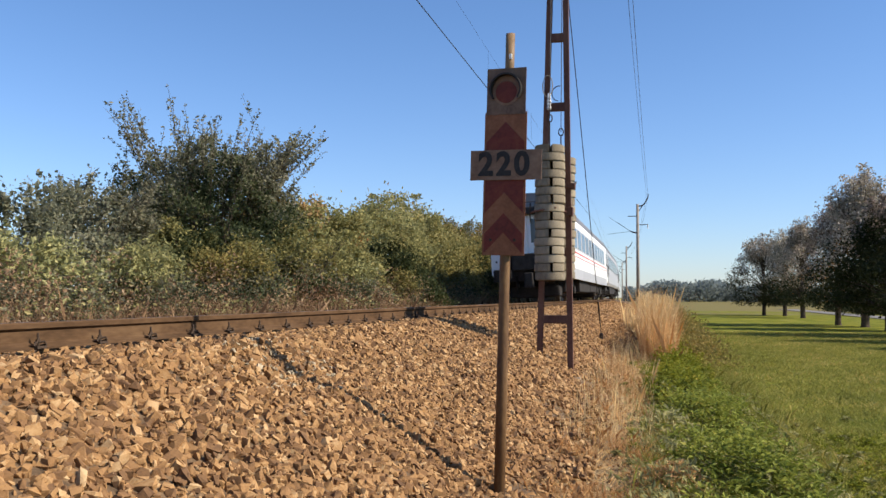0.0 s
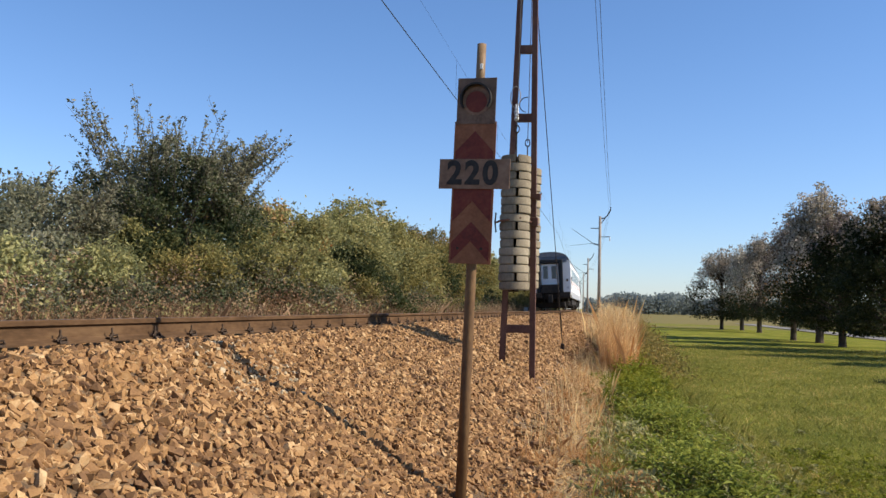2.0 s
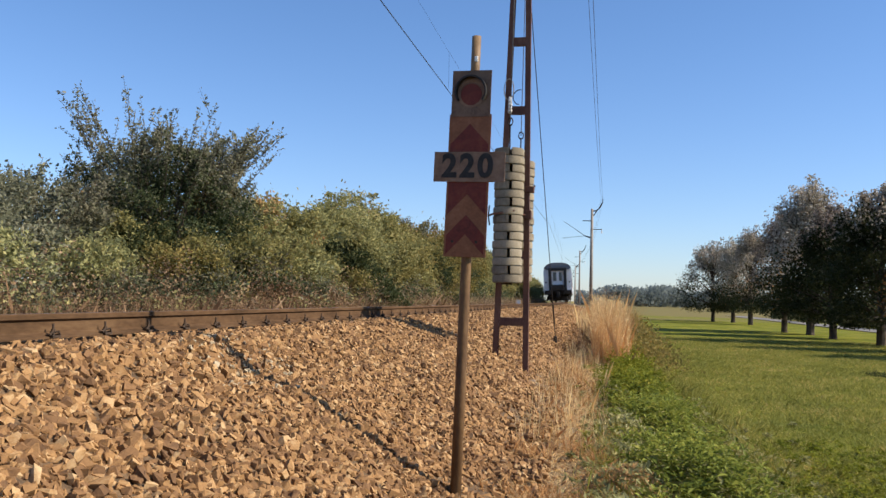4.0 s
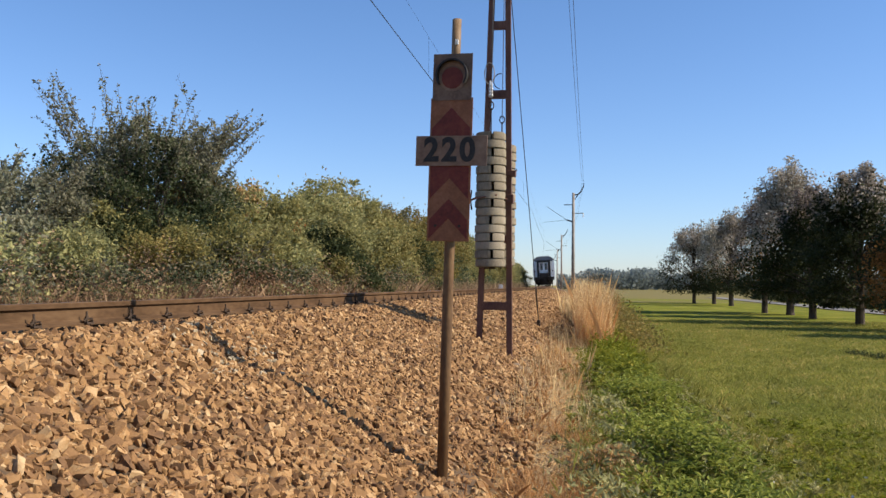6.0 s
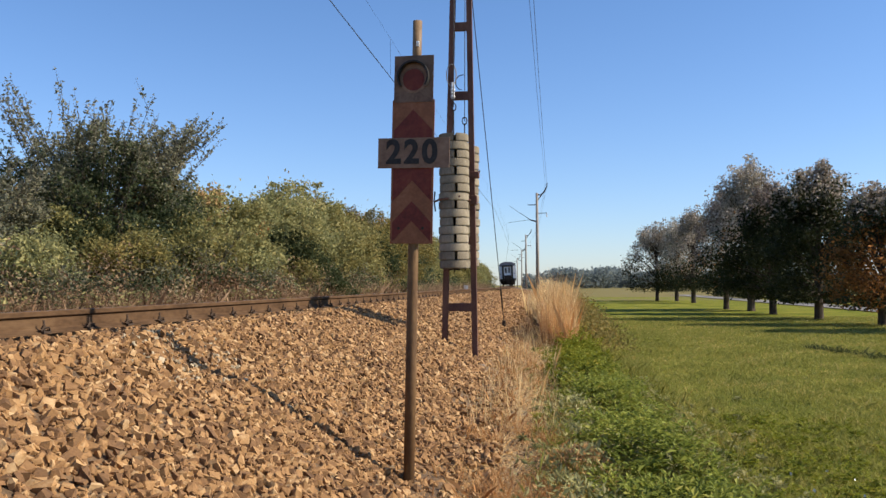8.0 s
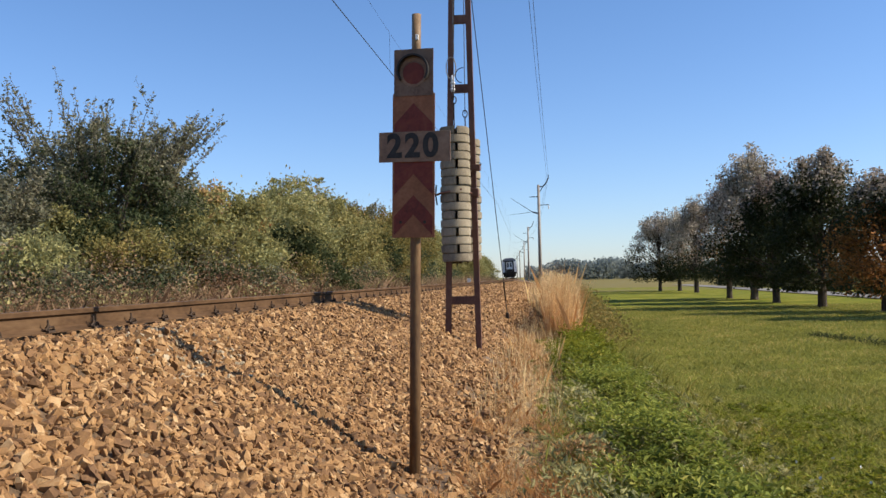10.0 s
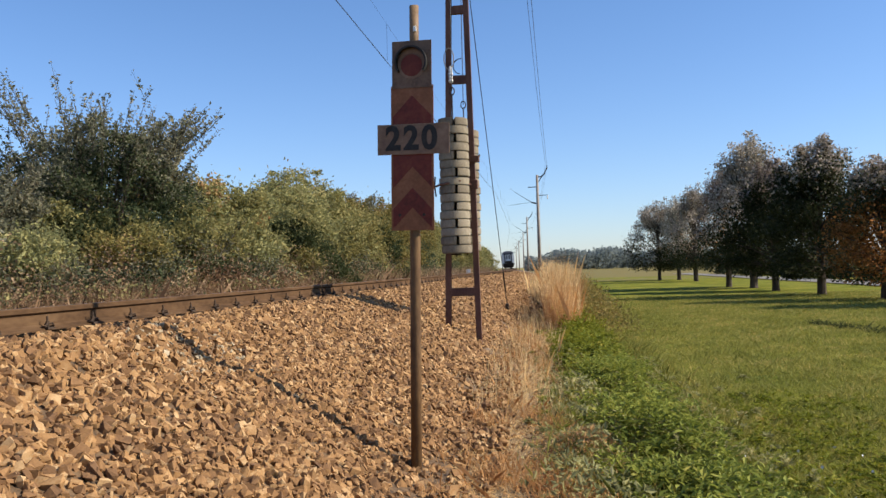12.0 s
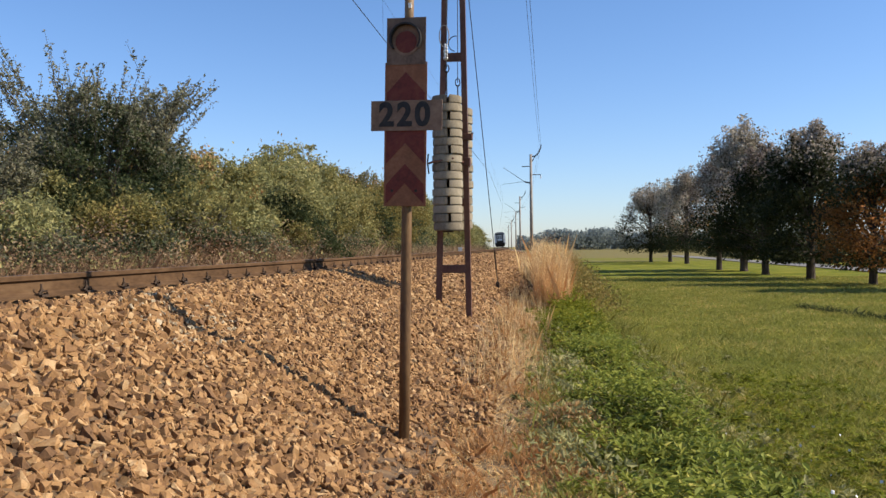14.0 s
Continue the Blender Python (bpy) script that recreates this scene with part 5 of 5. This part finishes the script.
for ob, x, y, s, a in [(t_brown, 11.2, 87.0, 0.87, 90), (t_brown, 11.5, 78.5, 0.92, 200), (t_brown, 11.45, 55.4, 1.03, 300), (t_deep, 11.3, 49.3, 1.0, 70),
                       (t_orange, 14.2, 31.0, 1.0, 100)]:
    put_copy(ob, x, y, s, a)
bush = put(shrub("low green hedge bush by the lane", 1.6, 2.4, 1.4, [lim(OLIVE, 0.6, 9), DARK], 6000, 0.14, 51), 21.5, 62)
for x, y, s, a in [(22.5, 52, 1.0, 30), (21, 74, 1.2, 90), (22.2, 84, 1.1, 10), (20.6, 98, 1.3, 70), (21.8, 112, 1.3, 160)]:
    put_copy(bush, x, y, s, a)


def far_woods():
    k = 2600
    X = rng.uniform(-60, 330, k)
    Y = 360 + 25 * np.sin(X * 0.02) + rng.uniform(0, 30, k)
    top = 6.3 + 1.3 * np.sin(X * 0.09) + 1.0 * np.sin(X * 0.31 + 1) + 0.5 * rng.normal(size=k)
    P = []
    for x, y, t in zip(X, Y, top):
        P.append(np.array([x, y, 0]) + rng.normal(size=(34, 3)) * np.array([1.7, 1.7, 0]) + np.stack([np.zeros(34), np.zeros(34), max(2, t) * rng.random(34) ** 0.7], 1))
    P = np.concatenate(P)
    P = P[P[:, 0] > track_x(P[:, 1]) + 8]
    tagged(bulk("far_woods", *leaf_quads(P, 1.0, slim=0.85), M_FAR_HAZED), "distant wood at the meadow's end, haze put into its leaf colour", "woods", kind="stuff")


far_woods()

# ---- single stones near the camera's foot ----
singles = []
for SV, SF in STONES:
    me = bpy.data.meshes.new("stone")
    me.from_pydata((SV * 0.033).tolist(), [], SF.tolist())
    me.materials.append(M_STONE_OB)
    singles.append(me)
P = stone_places(2.8, 5.8, 38, 1.1, 3.4)[:290]
for i, p in enumerate(P):
    ob = new("stone", singles[i % len(singles)])
    ob.parent = bed
    s = random.uniform(0.75, 1.45)
    ob.matrix_basis = pose(p[0], p[1], p[2] + 0.012, random.uniform(-40, 40), random.uniform(-40, 40), random.uniform(0, 360)) @ Matrix.Diagonal((s, s, s, 1))


def motions():
    """The train runs away along the line."""
    for k, ob in enumerate(COACHES):
        walk(ob, [(t / 2, on_track(REAR_START + SPEED * t / 2 + 13.2 + 26.7 * k)) for t in range(29)])


motions()
